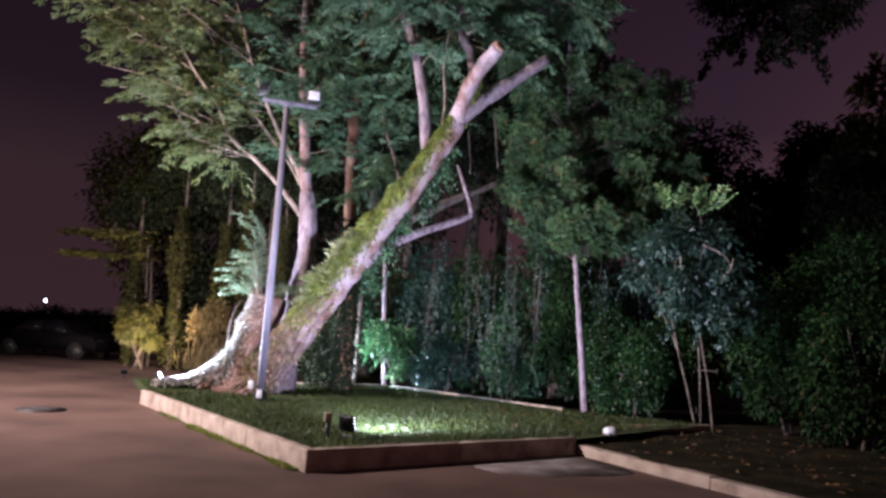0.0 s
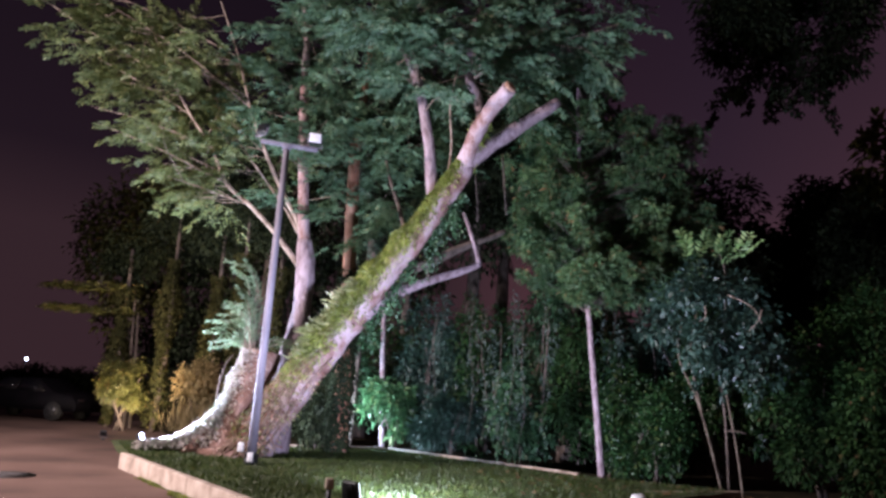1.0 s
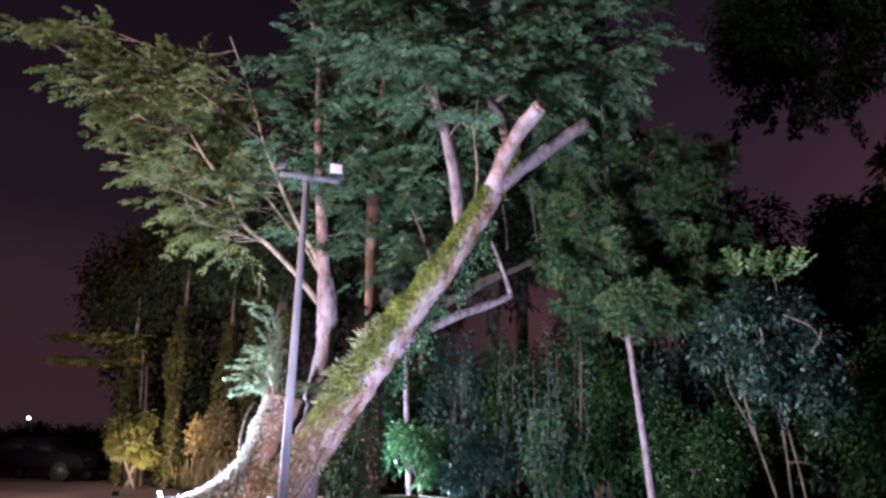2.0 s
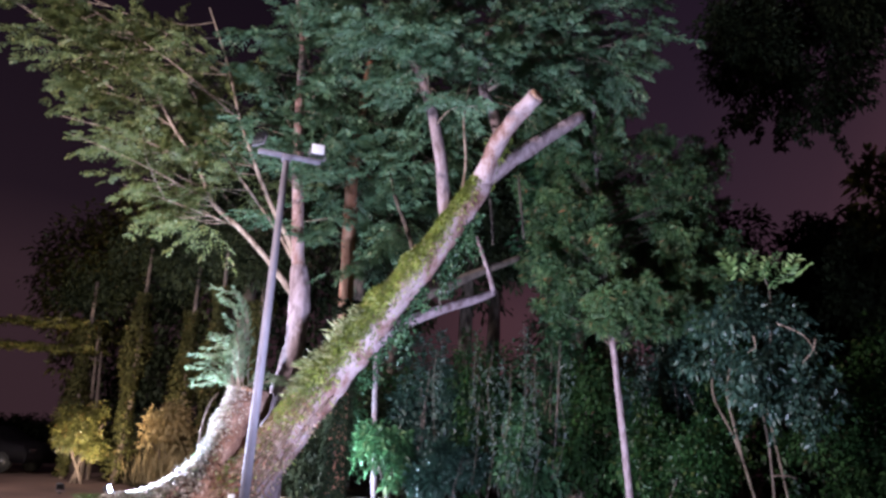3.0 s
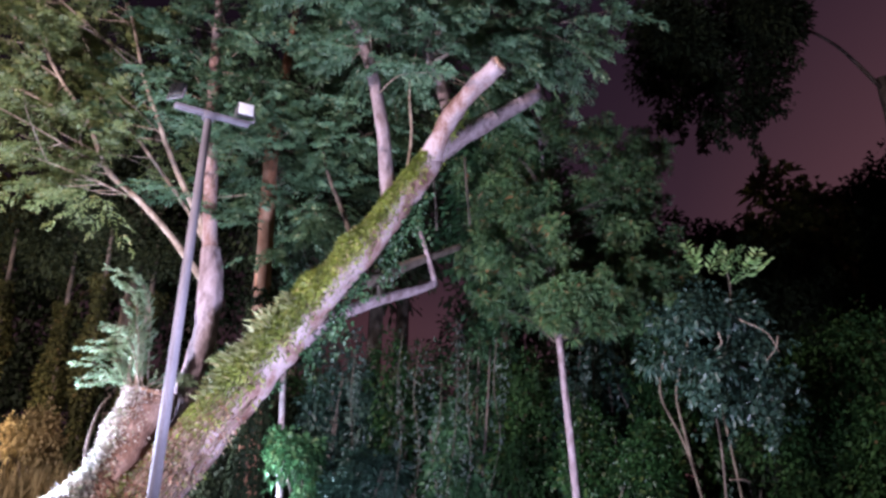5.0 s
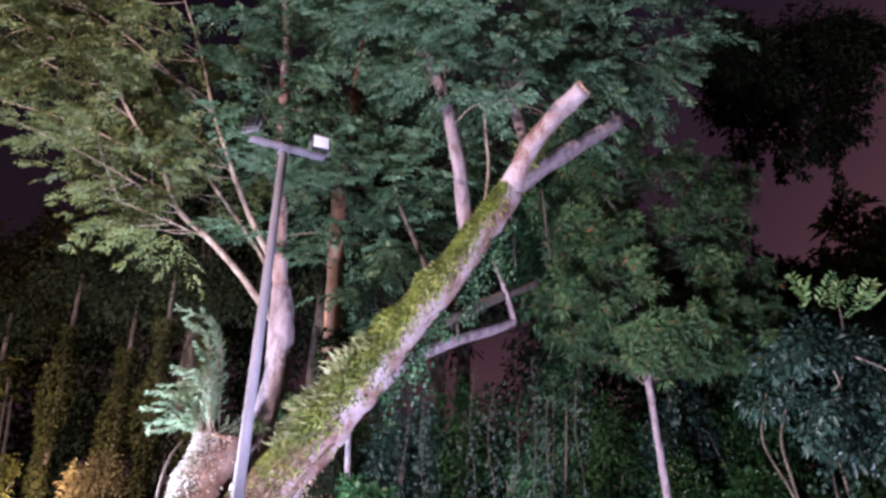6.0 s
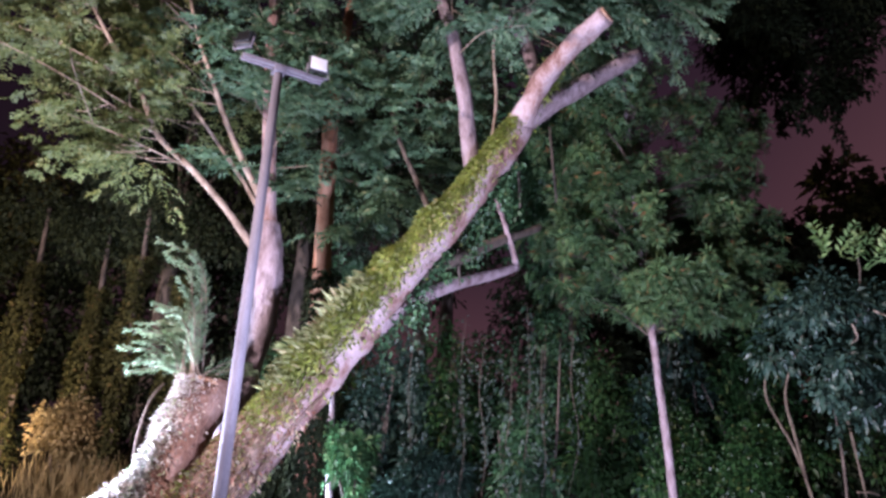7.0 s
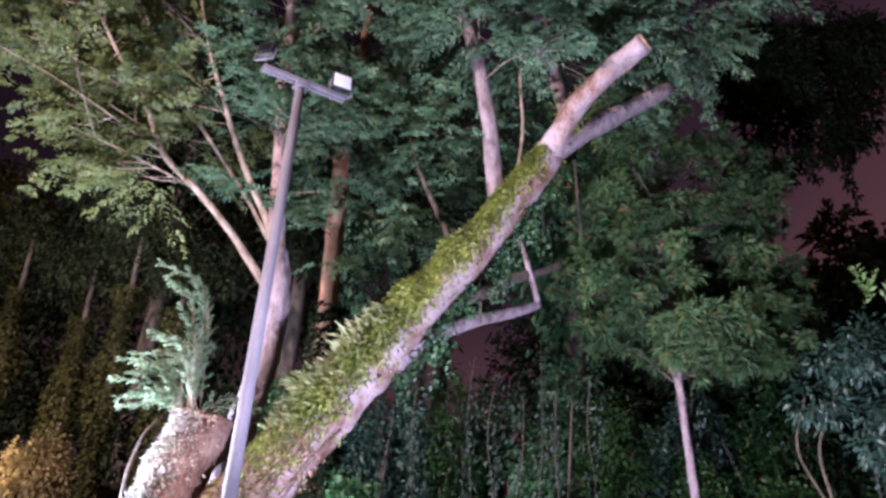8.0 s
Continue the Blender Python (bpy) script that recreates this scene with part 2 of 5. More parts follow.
# Sheen cut as well, so the darkened leaves stay dim under the lamps.
for dull in (LEAF_SHADE_AND_MOSS, LEAF_WARM_SHADED, LEAF_THICKET_DIMMED):
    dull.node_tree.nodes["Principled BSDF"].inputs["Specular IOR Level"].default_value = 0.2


# ---- building helpers ----
def thing(name, place, label, category, group="", kind=""):
    ob = new(name)
    ob.location = place
    ob.empty_display_size = 0.2
    return tagged(ob, label, category, group, kind)


def place_of(ob):
    return ob.location + (place_of(ob.parent) if ob.parent else Vector((0, 0, 0)))


def part(name, bm, mat, parent, label="", kind="", smooth=True):
    """Links a bmesh, given in the world's metres, as one mesh under its thing or part."""
    me = bpy.data.meshes.new(name)
    if parent is not None:
        bmesh.ops.translate(bm, verts=bm.verts, vec=-place_of(parent))
    bm.to_mesh(me)
    bm.free()
    if smooth:
        me.polygons.foreach_set("use_smooth", [True] * len(me.polygons))
    me.materials.append(mat)
    ob = new(name, me)
    ob.parent = parent
    return tagged(ob, label, kind=kind)


def glide(points, steps):
    """A smooth line through the given points (Catmull-Rom)."""
    p = np.array(points, float)
    p = np.vstack([2 * p[0] - p[1], p, 2 * p[-1] - p[-2]])
    out = []
    for i in range(1, len(p) - 2):
        for s in np.linspace(0, 1, steps, endpoint=False):
            out.append(0.5 * (2 * p[i] + (p[i + 1] - p[i - 1]) * s + (2 * p[i - 1] - 5 * p[i] + 4 * p[i + 1] - p[i + 2]) * s ** 2
                              + (3 * p[i] - p[i - 1] - 3 * p[i + 1] + p[i + 2]) * s ** 3))
    out.append(p[-2])
    return np.array(out)


def tube(bm, points, radii, sides=10, steps=5, knots=0.10, seed=0, flare=0.0):
    """A tapered, slightly uneven limb along the points."""
    line = glide(points, steps)
    rad = np.interp(np.linspace(0, 1, len(line)), np.linspace(0, 1, len(radii)), radii)
    rings, up = [], Vector((0.31, 0.83, 0.46))
    for i, c in enumerate(line):
        d = Vector(line[min(i + 1, len(line) - 1)] - line[max(i - 1, 0)]).normalized()
        a = d.cross(up).normalized()
        b = d.cross(a)
        ring = []
        for k in range(sides):
            th = 2 * math.pi * k / sides
            o = a * math.cos(th) + b * math.sin(th)
            bump = noise.noise(Vector(c) * 2.6 + o * 0.9 + Vector((seed, 0, 0))) + 0.5 * noise.noise(Vector(c) * 7 + o * 2 + Vector((0, seed, 0)))
            r = rad[i] * (1 + knots * bump * 1.6)
            if flare:
                r *= 1 + flare * max(0.0, 1 - i / (steps * 1.2)) ** 2 * (1 + 0.5 * math.sin(3 * th + seed))
            ring.append(bm.verts.new(Vector(c) + o * r))
        rings.append(ring)
    for r0, r1 in zip(rings, rings[1:]):
        for k in range(sides):
            bm.faces.new((r0[k], r0[(k + 1) % sides], r1[(k + 1) % sides], r1[k]))
    bm.faces.new(rings[0][::-1])
    bm.faces.new(rings[-1])
    return line


def limb(name, points, radii, mat, parent, sides=10, steps=5, knots=0.10, seed=0, flare=0.0, label=""):
    bm = bmesh.new()
    tube(bm, points, radii, sides, steps, knots, seed, flare)
    return part(name, bm, mat, parent, label)


def box(bm, size, m, bevel=0.01):
    made = bmesh.ops.create_cube(bm, size=1.0, matrix=m @ Matrix.Diagonal((*size, 1)))
    if bevel:
        edges = list({e for v in made["verts"] for e in v.link_edges})
        bmesh.ops.bevel(bm, geom=edges, offset=bevel, segments=2, affect="EDGES", profile=0.6)
    return bm


def rod(bm, m, r0, r1, length, sides=14):
    """A round bar from the pose's origin along its z axis."""
    bmesh.ops.create_cone(bm, cap_ends=True, segments=sides, radius1=r0, radius2=r1, depth=length, matrix=m @ pose(0, 0, length / 2))
    return bm


rng = np.random.default_rng(7)


def unit(v):
    return v / np.maximum(np.linalg.norm(v, axis=-1, keepdims=True), 1e-9)


class Leaves:
    """Gathers leaves, each two small triangles folded along the midrib."""

    def __init__(self):
        self.sets = []

    def add(self, p, d, n, length, width, fold=0.25, droop=0.12):
        d = unit(d)
        s = unit(np.cross(d, n))
        n = np.cross(s, d)
        ln, wd = np.broadcast_to(length, len(p))[:, None], np.broadcast_to(width, len(p))[:, None]
        mid = p + d * ln * 0.45
        tip = p + d * ln
        tip = tip - np.array([0, 0, 1.0]) * ln * droop
        a = mid + s * wd * 0.5 + n * wd * fold
        b = mid - s * wd * 0.5 + n * wd * fold
        self.sets.append(np.stack([p, a, tip, b], 1))

    def build(self, name, mat, parent, label="", kind=""):
        v = np.concatenate(self.sets)
        k = len(v)
        if parent is not None:
            v = v - np.array(place_of(parent))
        me = bpy.data.meshes.new(name)
        me.vertices.add(4 * k)
        me.vertices.foreach_set("co", v.reshape(-1).astype(np.float32))
        base = (np.arange(k) * 4)[:, None]
        loops = (base + np.array([[0, 1, 2, 0, 2, 3]])).reshape(-1)
        me.loops.add(6 * k)
        me.loops.foreach_set("vertex_index", loops.astype(np.int32))
        me.polygons.add(2 * k)
        me.polygons.foreach_set("loop_start", (np.arange(2 * k) * 3).astype(np.int32))
        me.update(calc_edges=True)
        me.materials.append(mat)
        ob = new(name, me)
        ob.parent = parent
        return tagged(ob, label, kind=kind)


UP = np.array([0.0, 0.0, 1.0])


def sprays(leaves, origin, way, length, pairs=7, leaflet=0.05, slim=0.45, droop=0.18, tilt=0.35):
    """Flat feather-like sprays: leaflets in pairs along a drooping stalk."""
    way = unit(way)
    m = len(origin)
    nrm = unit(UP + rng.normal(0, tilt, (m, 3)))
    side = unit(np.cross(way, nrm))
    length = np.broadcast_to(length, m)
    for i in range(pairs):
        t = (i + 0.6) / pairs
        c = origin + way * (length * t)[:, None] - UP * (length * droop * t * t)[:, None]
        size = leaflet * (0.65 + 0.7 * math.sin(math.pi * min(1, 0.15 + 0.85 * t))) * rng.uniform(0.75, 1.2, m)
        for sign in (-1, 1):
            d = way * 0.62 + side * sign * 0.8 + rng.normal(0, 0.16, (m, 3))
            leaves.add(c, d, nrm + rng.normal(0, 0.25, (m, 3)), size, size * slim)


def frond(leaves, origin, way, length, twigs=6, twig=0.40, leaflet=0.05, droop=0.15, pairs=6):
    """Branchlets with sprays to both sides, all arrays of the same number of branchlets."""
    way = unit(way)
    m = len(origin)
    nrm = unit(UP + rng.normal(0, 0.24, (m, 3)))
    side = unit(np.cross(way, nrm))
    for i in range(twigs):
        t = (i + 0.8) / twigs
        c = origin + way * (length * t)[:, None] - UP * (length * droop * t * t)[:, None]
        for sign in (-1, 1):
            d = way * 0.85 + side * sign * (0.75 - 0.45 * t) + rng.normal(0, 0.15, (m, 3)) - UP * 0.10
            keep = rng.random(m) < 0.86
            sprays(leaves, c[keep], d[keep], twig * (1.1 - 0.55 * t) * rng.uniform(0.7, 1.25, keep.sum()), pairs, leaflet)


def feathered_crown(parent, limbs, count, reach, lean, name="crown", mat=None, start=0.35, twig_mat=None, leaflet=0.078, low=0.0, size=(0.7, 1.35), spread=0.75, trim=None):
    """Fine side branches from the given limbs, each carrying feathery fronds."""
    leaves = Leaves()
    bm = bmesh.new()
    lean = np.array(lean, float)
    for pts in limbs:
        line = glide(pts, 8)
        for i in range(count):
            s = start + (1.0 - start) * (i + rng.random()) / count
            o = line[min(int(s * (len(line) - 1)), len(line) - 1)]
            d = unit(lean + rng.normal(0, spread, 3) * np.array([1, 1, 0.42]))
            ln = rng.uniform(*reach)
            e = o + d * ln + UP * rng.uniform(-0.05, 0.18) * ln
            k = (o + e) / 2 + rng.normal(0, 0.10 * ln, 3) * np.array([1, 1, 0.6])
            if trim is not None and trim(e):
                continue
            tube(bm, [o, k, e], [0.010, 0.007, 0.003], 5, 4, 0.1, i)
            sub = glide([o, k, e], 6)
            n = max(4, int(ln * 4.6))
            at = sub[np.clip((rng.uniform(0.30, 1.0, n) * (len(sub) - 1)).astype(int), 0, len(sub) - 1)]
            way = unit(d[None] + rng.normal(0, 0.6, (n, 3)) * np.array([1, 1, 0.22]))
            frond(leaves, at + rng.normal(0, 0.04, (n, 3)), way, rng.uniform(*size, n) * 0.8, 5, 0.36, leaflet, 0.22, 5)
    leaves.build(name, mat or LEAF_FEATHER, parent)
    part("twig", bm, twig_mat or TWIG, parent, kind="stuff")


def clump(centre, radii, n, seed, fill=0.48):
    """Smaller lobes that make up one uneven crown."""
    g = np.random.default_rng(seed)
    u = unit(g.normal(0, 1, (n, 3)))
    cs = np.array(centre) + u * np.array(radii) * g.uniform(0.35, 0.85, (n, 1))
    k = g.uniform(fill * 0.6, fill * 1.15, n)
    return [(cs[i], np.array(radii) * k[i]) for i in range(n)]


def bunches(leaves, lobes, groups, each, size, slim, spread=0.22, hang=0.35):
    """Bunched foliage: groups of leaves round twig tips, with gaps between the groups."""
    vol = np.array([r[0] * r[1] * r[2] for _, r in lobes]) ** (2 / 3)
    pick = rng.choice(len(lobes), groups, p=vol / vol.sum())
    c = np.array([l[0] for l in lobes])[pick]
    r = np.array([l[1] for l in lobes])[pick]
    u = unit(rng.normal(0, 1, (groups, 3)))
    tips = c + u * r * rng.uniform(0.55, 1.05, (groups, 1))
    p = np.repeat(tips, each, 0)
    o = np.repeat(u, each, 0)
    v = unit(rng.normal(0, 1, (len(p), 3)) + o * 0.5)
    p = p + v * rng.uniform(0.1, 1, (len(p), 1)) * spread
    d = v + o * 0.4 - UP * hang + rng.normal(0, 0.3, (len(p), 3))
    ln = size * rng.uniform(0.6, 1.3, len(p))
    leaves.add(p, d, UP + o * 0.8 + rng.normal(0, 0.4, (len(p), 3)), ln, ln * slim, droop=0.2)


def creeper(leaves, top, length, count, size, sway=0.12, slim=0.7):
    """A hanging strand of small leaves."""
    t = rng.random(count)
    p = np.array(top) - UP * (t * length)[:, None]
    ph = rng.uniform(0, 6.28, 2)
    p[:, 0] += sway * np.sin(t * 5 + ph[0]) + rng.normal(0, 0.05, count)
    p[:, 1] += sway * np.cos(t * 4 + ph[1]) + rng.normal(0, 0.05, count)
    d = rng.normal(0, 0.6, (count, 3)) - UP * 0.6
    ln = size * rng.uniform(0.6, 1.3, count)
    leaves.add(p, d, rng.normal(0, 0.5, (count, 3)) + np.array([0, -1, 0.5]), ln, ln * slim)


def shrub(name, centre, radii, label, mat, groups=500, each=8, size=0.11, slim=0.5, seed=1, lobes=9, hangers=0, category="shrub", group="undergrowth", stems=3, bark=None, spread=0.2, ground=0.2):
    """A leafy shrub on a few stems."""
    base = Vector((centre[0], centre[1], ground))
    ob = thing(name, base, label, category, group)
    g = np.random.default_rng(seed)
    for i in range(stems):
        a = Vector((centre[0] + g.normal(0, 0.15), centre[1] + g.normal(0, 0.15), ground - 0.05))
        e = Vector((centre[0] + g.normal(0, 0.4) * radii[0], centre[1] + g.normal(0, 0.3) * radii[1], centre[2] + g.uniform(0.1, 0.6) * radii[2]))
        k = (a + e) / 2 + Vector((g.normal(0, 0.15), g.normal(0, 0.15), 0))
        limb("stem", [a, k, e], [0.045, 0.032, 0.012], bark or BARK_DARK, ob, 6, 4, 0.12, i)
    leaves = Leaves()
    ls = clump(centre, radii, lobes, seed, 0.38)
    bunches(leaves, ls, groups, each, size, slim, spread)
    for i in range(hangers):
        c, r = ls[g.integers(len(ls))]
        creeper(leaves, (c[0] + g.normal(0, 0.5) * r[0], c[1] - r[1] * g.uniform(0.5, 1.0), c[2] + r[2] * 0.5), g.uniform(0.6, 1.8), 60, size * 0.75)
    leaves.build("foliage", mat, ob)
    return ob

# ---- ground, lawn and kerbs ----
def sheet(name, corners, z, mat, cuts=0, uneven=0.0, label="", category="", kind="structure", thick=0.0):
    bm = bmesh.new()
    face = bm.faces.new([bm.verts.new((x, y, z)) for x, y in corners])
    bm.normal_update()
    if face.normal.z < 0:
        bmesh.ops.reverse_faces(bm, faces=bm.faces)
    if cuts:
        bmesh.ops.triangulate(bm, faces=bm.faces[:])
        for _ in range(cuts):
            bmesh.ops.subdivide_edges(bm, edges=bm.edges[:], cuts=1, use_grid_fill=True)
        for v in bm.verts:
            v.co.z += uneven * (noise.noise(v.co * 0.8) + 0.5 * noise.noise(v.co * 2.7))
    if thick:
        r = bmesh.ops.extrude_face_region(bm, geom=bm.faces[:])
        bmesh.ops.translate(bm, verts=[g for g in r["geom"] if isinstance(g, bmesh.types.BMVert)], vec=(0, 0, thick))
        bmesh.ops.recalc_face_normals(bm, faces=bm.faces[:])
    ob = part(name, bm, mat, None, kind=kind)
    return tagged(ob, label, category)


KERB_L, KERB_C, KERB_R, KERB_E = (-5.85, 14.75), (-1.45, 9.02), (2.22, 11.85), (6.1, 5.4)
BACK_L, BACK_M, BACK_R, BACK_E = (-4.3, 18.6), (-1.4, 20.3), (2.75, 16.55), (5.6, 15.5)
FAR_L = (-7.3, 17.6)

road = sheet("road", [(-300, -120), (300, -120), (300, 500), (-300, 500)], 0.0, ASPHALT, 0, 0, "worn grey-brown asphalt road, lit by a street lamp", "road")
sheet("ground", [(2.25, 11.9), (6.2, 5.4), (30, -6), (60, 20), (60, 90), (-30, 90), (-13.0, 33), (-7.4, 21.5), (-6.2, 18.9), (-1.4, 20.4), (2.8, 16.6)], 0.13, SOIL, 4, 0.05, "dark bare soil with fallen leaves under the trees", "ground")
lawn_edge = [KERB_C, KERB_R, (3.6, 13.4), BACK_E, BACK_R, BACK_M, BACK_L, FAR_L, KERB_L]
sheet("lawn", lawn_edge, 0.235, TURF, 4, 0.025, "short green lawn inside a raised kerb", "lawn")
# A thin, paler sheet with an uneven outline, laid on the road.
edge = glide([(0.55, 10.28), (1.5, 11.05), (2.2, 11.55), (2.75, 10.95), (2.6, 10.3), (1.8, 9.95), (0.9, 9.85), (0.55, 10.28)], 9)[:-1]
edge = [(x + 0.09 * noise.noise(Vector((x * 3, y * 3, 0))) + 0.04 * noise.noise(Vector((x * 11, y * 11, 0))), y + 0.09 * noise.noise(Vector((x * 3, y * 3, 7))) + 0.04 * noise.noise(Vector((x * 11, y * 11, 7)))) for x, y, *_ in np.column_stack([edge, np.zeros(len(edge))])]
sheet("apron", edge, -0.006, APRON, 0, 0, "irregular pale patch of concrete beside the kerb", "pavement", thick=0.010)


def kerb(name, a, b, width, height, lengths, label, inward=1, drop=0.0, z0=0.0):
    """A row of cast kerb blocks from a to b; inward: the side on which its width lies."""
    a, b = Vector((*a, 0)), Vector((*b, 0))
    run = (b - a)
    d = run.normalized()
    s = Vector((-d.y, d.x, 0)) * inward
    row = thing(name, (a.x, a.y, z0), label, "kerb", kind="structure")
    n = max(1, round(run.length / lengths))
    step = run.length / n
    for i in range(n):
        bm = bmesh.new()
        c = a + d * (i + 0.5) * step + s * width / 2
        h = height * (1 - drop * (i + 0.5) / n)
        m = Matrix.Translation((c.x, c.y, z0 + h / 2 - 0.03)) @ Matrix.Rotation(math.atan2(d.y, d.x), 4, "Z") @ pose(0, 0, 0, random.uniform(-0.5, 0.5), 0, random.uniform(-0.2, 0.2))
        box(bm, (step - 0.008, width, h + 0.06), m, 0.018)
        bmesh.ops.subdivide_edges(bm, edges=[e for e in bm.edges if e.calc_length() > 0.4], cuts=7, use_grid_fill=True)
        for v in bm.verts:
            v.co += Vector((noise.noise(v.co * 9), noise.noise(v.co * 9 + Vector((5, 0, 0))), noise.noise(v.co * 9 + Vector((0, 5, 0))))) * 0.007
        part("kerb_block", bm, CONCRETE, row)
    return row


kerb("kerb_west", KERB_C, KERB_L, 0.13, 0.27, 1.85, "weathered beige concrete kerb edging the lawn, mossy at its foot", -1)
kerb("kerb_south", KERB_C, KERB_R, 0.12, 0.265, 2.3, "low concrete kerb on the shaded side of the lawn", 1)
kerb("kerb_east", KERB_R, KERB_E, 0.20, 0.16, 2.4, "pale low concrete kerb along the wooded strip", 1, 0.2)
kerb("kerb_north", BACK_M, BACK_R, 0.13, 0.12, 1.6, "thin pale concrete edging behind the lawn", 1, z0=0.17)
kerb("kerb_north", BACK_L, BACK_M, 0.13, 0.12, 1.6, "thin pale concrete edging behind the lawn", 1, z0=0.17)
kerb("kerb_north", BACK_E, (3.45, 14.35), 0.12, 0.12, 1.2, "half-buried reddish concrete edging by the trees", 1, z0=0.13)


def inside(pts, poly):
    x, y = pts[:, 0], pts[:, 1]
    ok = np.zeros(len(pts), bool)
    for (x0, y0), (x1, y1) in zip(poly, poly[1:] + poly[:1]):
        cross = ((y0 > y) != (y1 > y)) & (x < (x1 - x0) * (y - y0) / (y1 - y0 + 1e-12) + x0)
        ok ^= cross
    return ok


def blades(name, poly, count, height, mat, z, label, lean=0.5, width=0.011, category="grass"):
    p = np.array(poly)
    q = rng.uniform(p.min(0), p.max(0), (count * 3, 2))
    q = q[inside(q, poly)][:count]
    pos = np.column_stack([q, np.full(len(q), z)])
    leaves = Leaves()
    h = height * rng.uniform(0.5, 1.3, len(pos))
    leaves.add(pos, UP + rng.normal(0, lean, (len(pos), 3)), rng.normal(0, 1, (len(pos), 3)), h, width * rng.uniform(0.7, 1.5, len(pos)), 0.1, 0.05)
    ob = leaves.build(name, mat, None, kind="stuff")
    return tagged(ob, label, category)


inner = [(-1.45, 9.25), (2.05, 11.95), (3.5, 13.5), (5.4, 15.45), (2.7, 16.4), (-1.4, 20.1), (-4.2, 18.4), (-7.1, 17.5), (-5.65, 14.75)]
blades("grass", inner, 60000, 0.075, LEAF_GRASS, 0.225, "short green lawn grass with dry blades among it")
weeds = Leaves()
n = 4200
s = rng.beta(1.1, 1.5, n) * 0.78 + 0.02
grow = np.array([max(0.05, 0.55 + noise.noise(Vector((x * 9.0, 3, 0)))) for x in s])
k0, k1 = np.array(KERB_C), np.array(KERB_L)
run = unit(k1 - k0)
off = np.array([-run[1], run[0]]) * 1.0
wp = k0 + (k1 - k0) * s[:, None] + off * (0.01 + 0.16 * grow * rng.random(n) ** 1.5)[:, None]
weeds.add(np.column_stack([wp, np.zeros(n)]), UP + rng.normal(0, 0.8, (n, 3)), rng.normal(0, 1, (n, 3)), 0.055 * grow * rng.uniform(0.5, 1.5, n) + 0.01, 0.022, 0.1, 0.1)
tagged(weeds.build("weeds", LEAF_FERN, None, kind="stuff"), "yellow-green weeds along the foot of the kerb", "weeds")
# fallen leaves on the lawn and under the trees
fallen = Leaves()
fp = np.column_stack([rng.uniform(-3, 9, 1000), rng.uniform(9, 18, 1000), np.full(1000, 0.27)])
fp = fp[inside(fp[:, :2], [(1.2, 12.0), (3.2, 11.0), (6, 7.5), (9, 8), (9, 15), (5.5, 15.5), (2.8, 16.3), (0.5, 17)])]
fp[:, 2] = np.where(inside(fp[:, :2], inner), 0.275, 0.165)
fallen.add(fp, rng.normal(0, 1, fp.shape) * np.array([1, 1, 0.15]), UP + rng.normal(0, 0.3, fp.shape), 0.09 * rng.uniform(0.6, 1.5, len(fp)), 0.045, 0.2, 0)
tagged(fallen.build("fallen_leaves", LEAF_LITTER, None, kind="stuff"), "scattered dry brown leaves on grass and soil", "leaves")

# manhole cover
hatch = thing("manhole_cover", (-6.75, 12.9, 0.0), "dark round cast iron manhole cover set in the road", "manhole cover")
bm = bmesh.new()
bmesh.ops.create_cone(bm, cap_ends=True, segments=40, radius1=0.40, radius2=0.39, depth=0.03, matrix=pose(-6.75, 12.9, 0.0))
part("rim", bm, RUST_IRON, hatch)
bm = bmesh.new()
bmesh.ops.create_cone(bm, cap_ends=True, segments=40, radius1=0.34, radius2=0.335, depth=0.044, matrix=pose(-6.75, 12.9, 0.0))
for i in range(5):
    box(bm, (0.48, 0.03, 0.012), pose(-6.75, 12.74 + 0.08 * i, 0.026), 0.004)
part("lid", bm, RUST_IRON, hatch)


# ---- the lamp pole ----
pole = thing("lamp_pole", (-3.41, 14.45, 0.24), "tall galvanised steel pole with two switched-off floodlights on a crossbar", "lamp post")
top = Vector((-3.41, 14.45, 6.16))
bm = bmesh.new()
rod(bm, pose(-3.41, 14.45, 0.2), 0.080, 0.056, 5.98, 20)
part("shaft", bm, GALVANISED, pole)
bm = bmesh.new()
rod(bm, pose(-3.41, 14.45, 0.16), 0.125, 0.115, 0.26, 20)
rod(bm, pose(-3.41, 14.45, 0.42), 0.10, 0.094, 0.03, 20)
part("base_sleeve", bm, BLACK_METAL, pole, "dark sleeve round the foot")
for dx, dz in ((-0.16, 0.30), (0.02, 0.14)):
    bm = bmesh.new()
    box(bm, (0.10, 0.08, 0.16), pose(-3.41 + dx, 14.29, 0.24 + dz, 0, 0, 8), 0.012)
    part("junction_box", bm, WHITE_PLASTIC, pole, "small pale junction box")
along = Vector((0.95, 0.32, 0.0)).normalized()
yaw = math.degrees(math.atan2(along.y, along.x))
for off in (-0.045, 0.045):
    bm = bmesh.new()
    box(bm, (1.08, 0.035, 0.055), Matrix.Translation(top + Vector((0.05, 0, 0.0))) @ pose(0, 0, 0, 0, 0, yaw) @ pose(0, off, 0), 0.006)
    part("crossbar", bm, GALVANISED, pole)
bm = bmesh.new()
box(bm, (0.16, 0.17, 0.10), Matrix.Translation(top - Vector((0, 0, 0.03))) @ pose(0, 0, 0, 0, 0, yaw), 0.01)
part("clamp", bm, GALVANISED, pole)


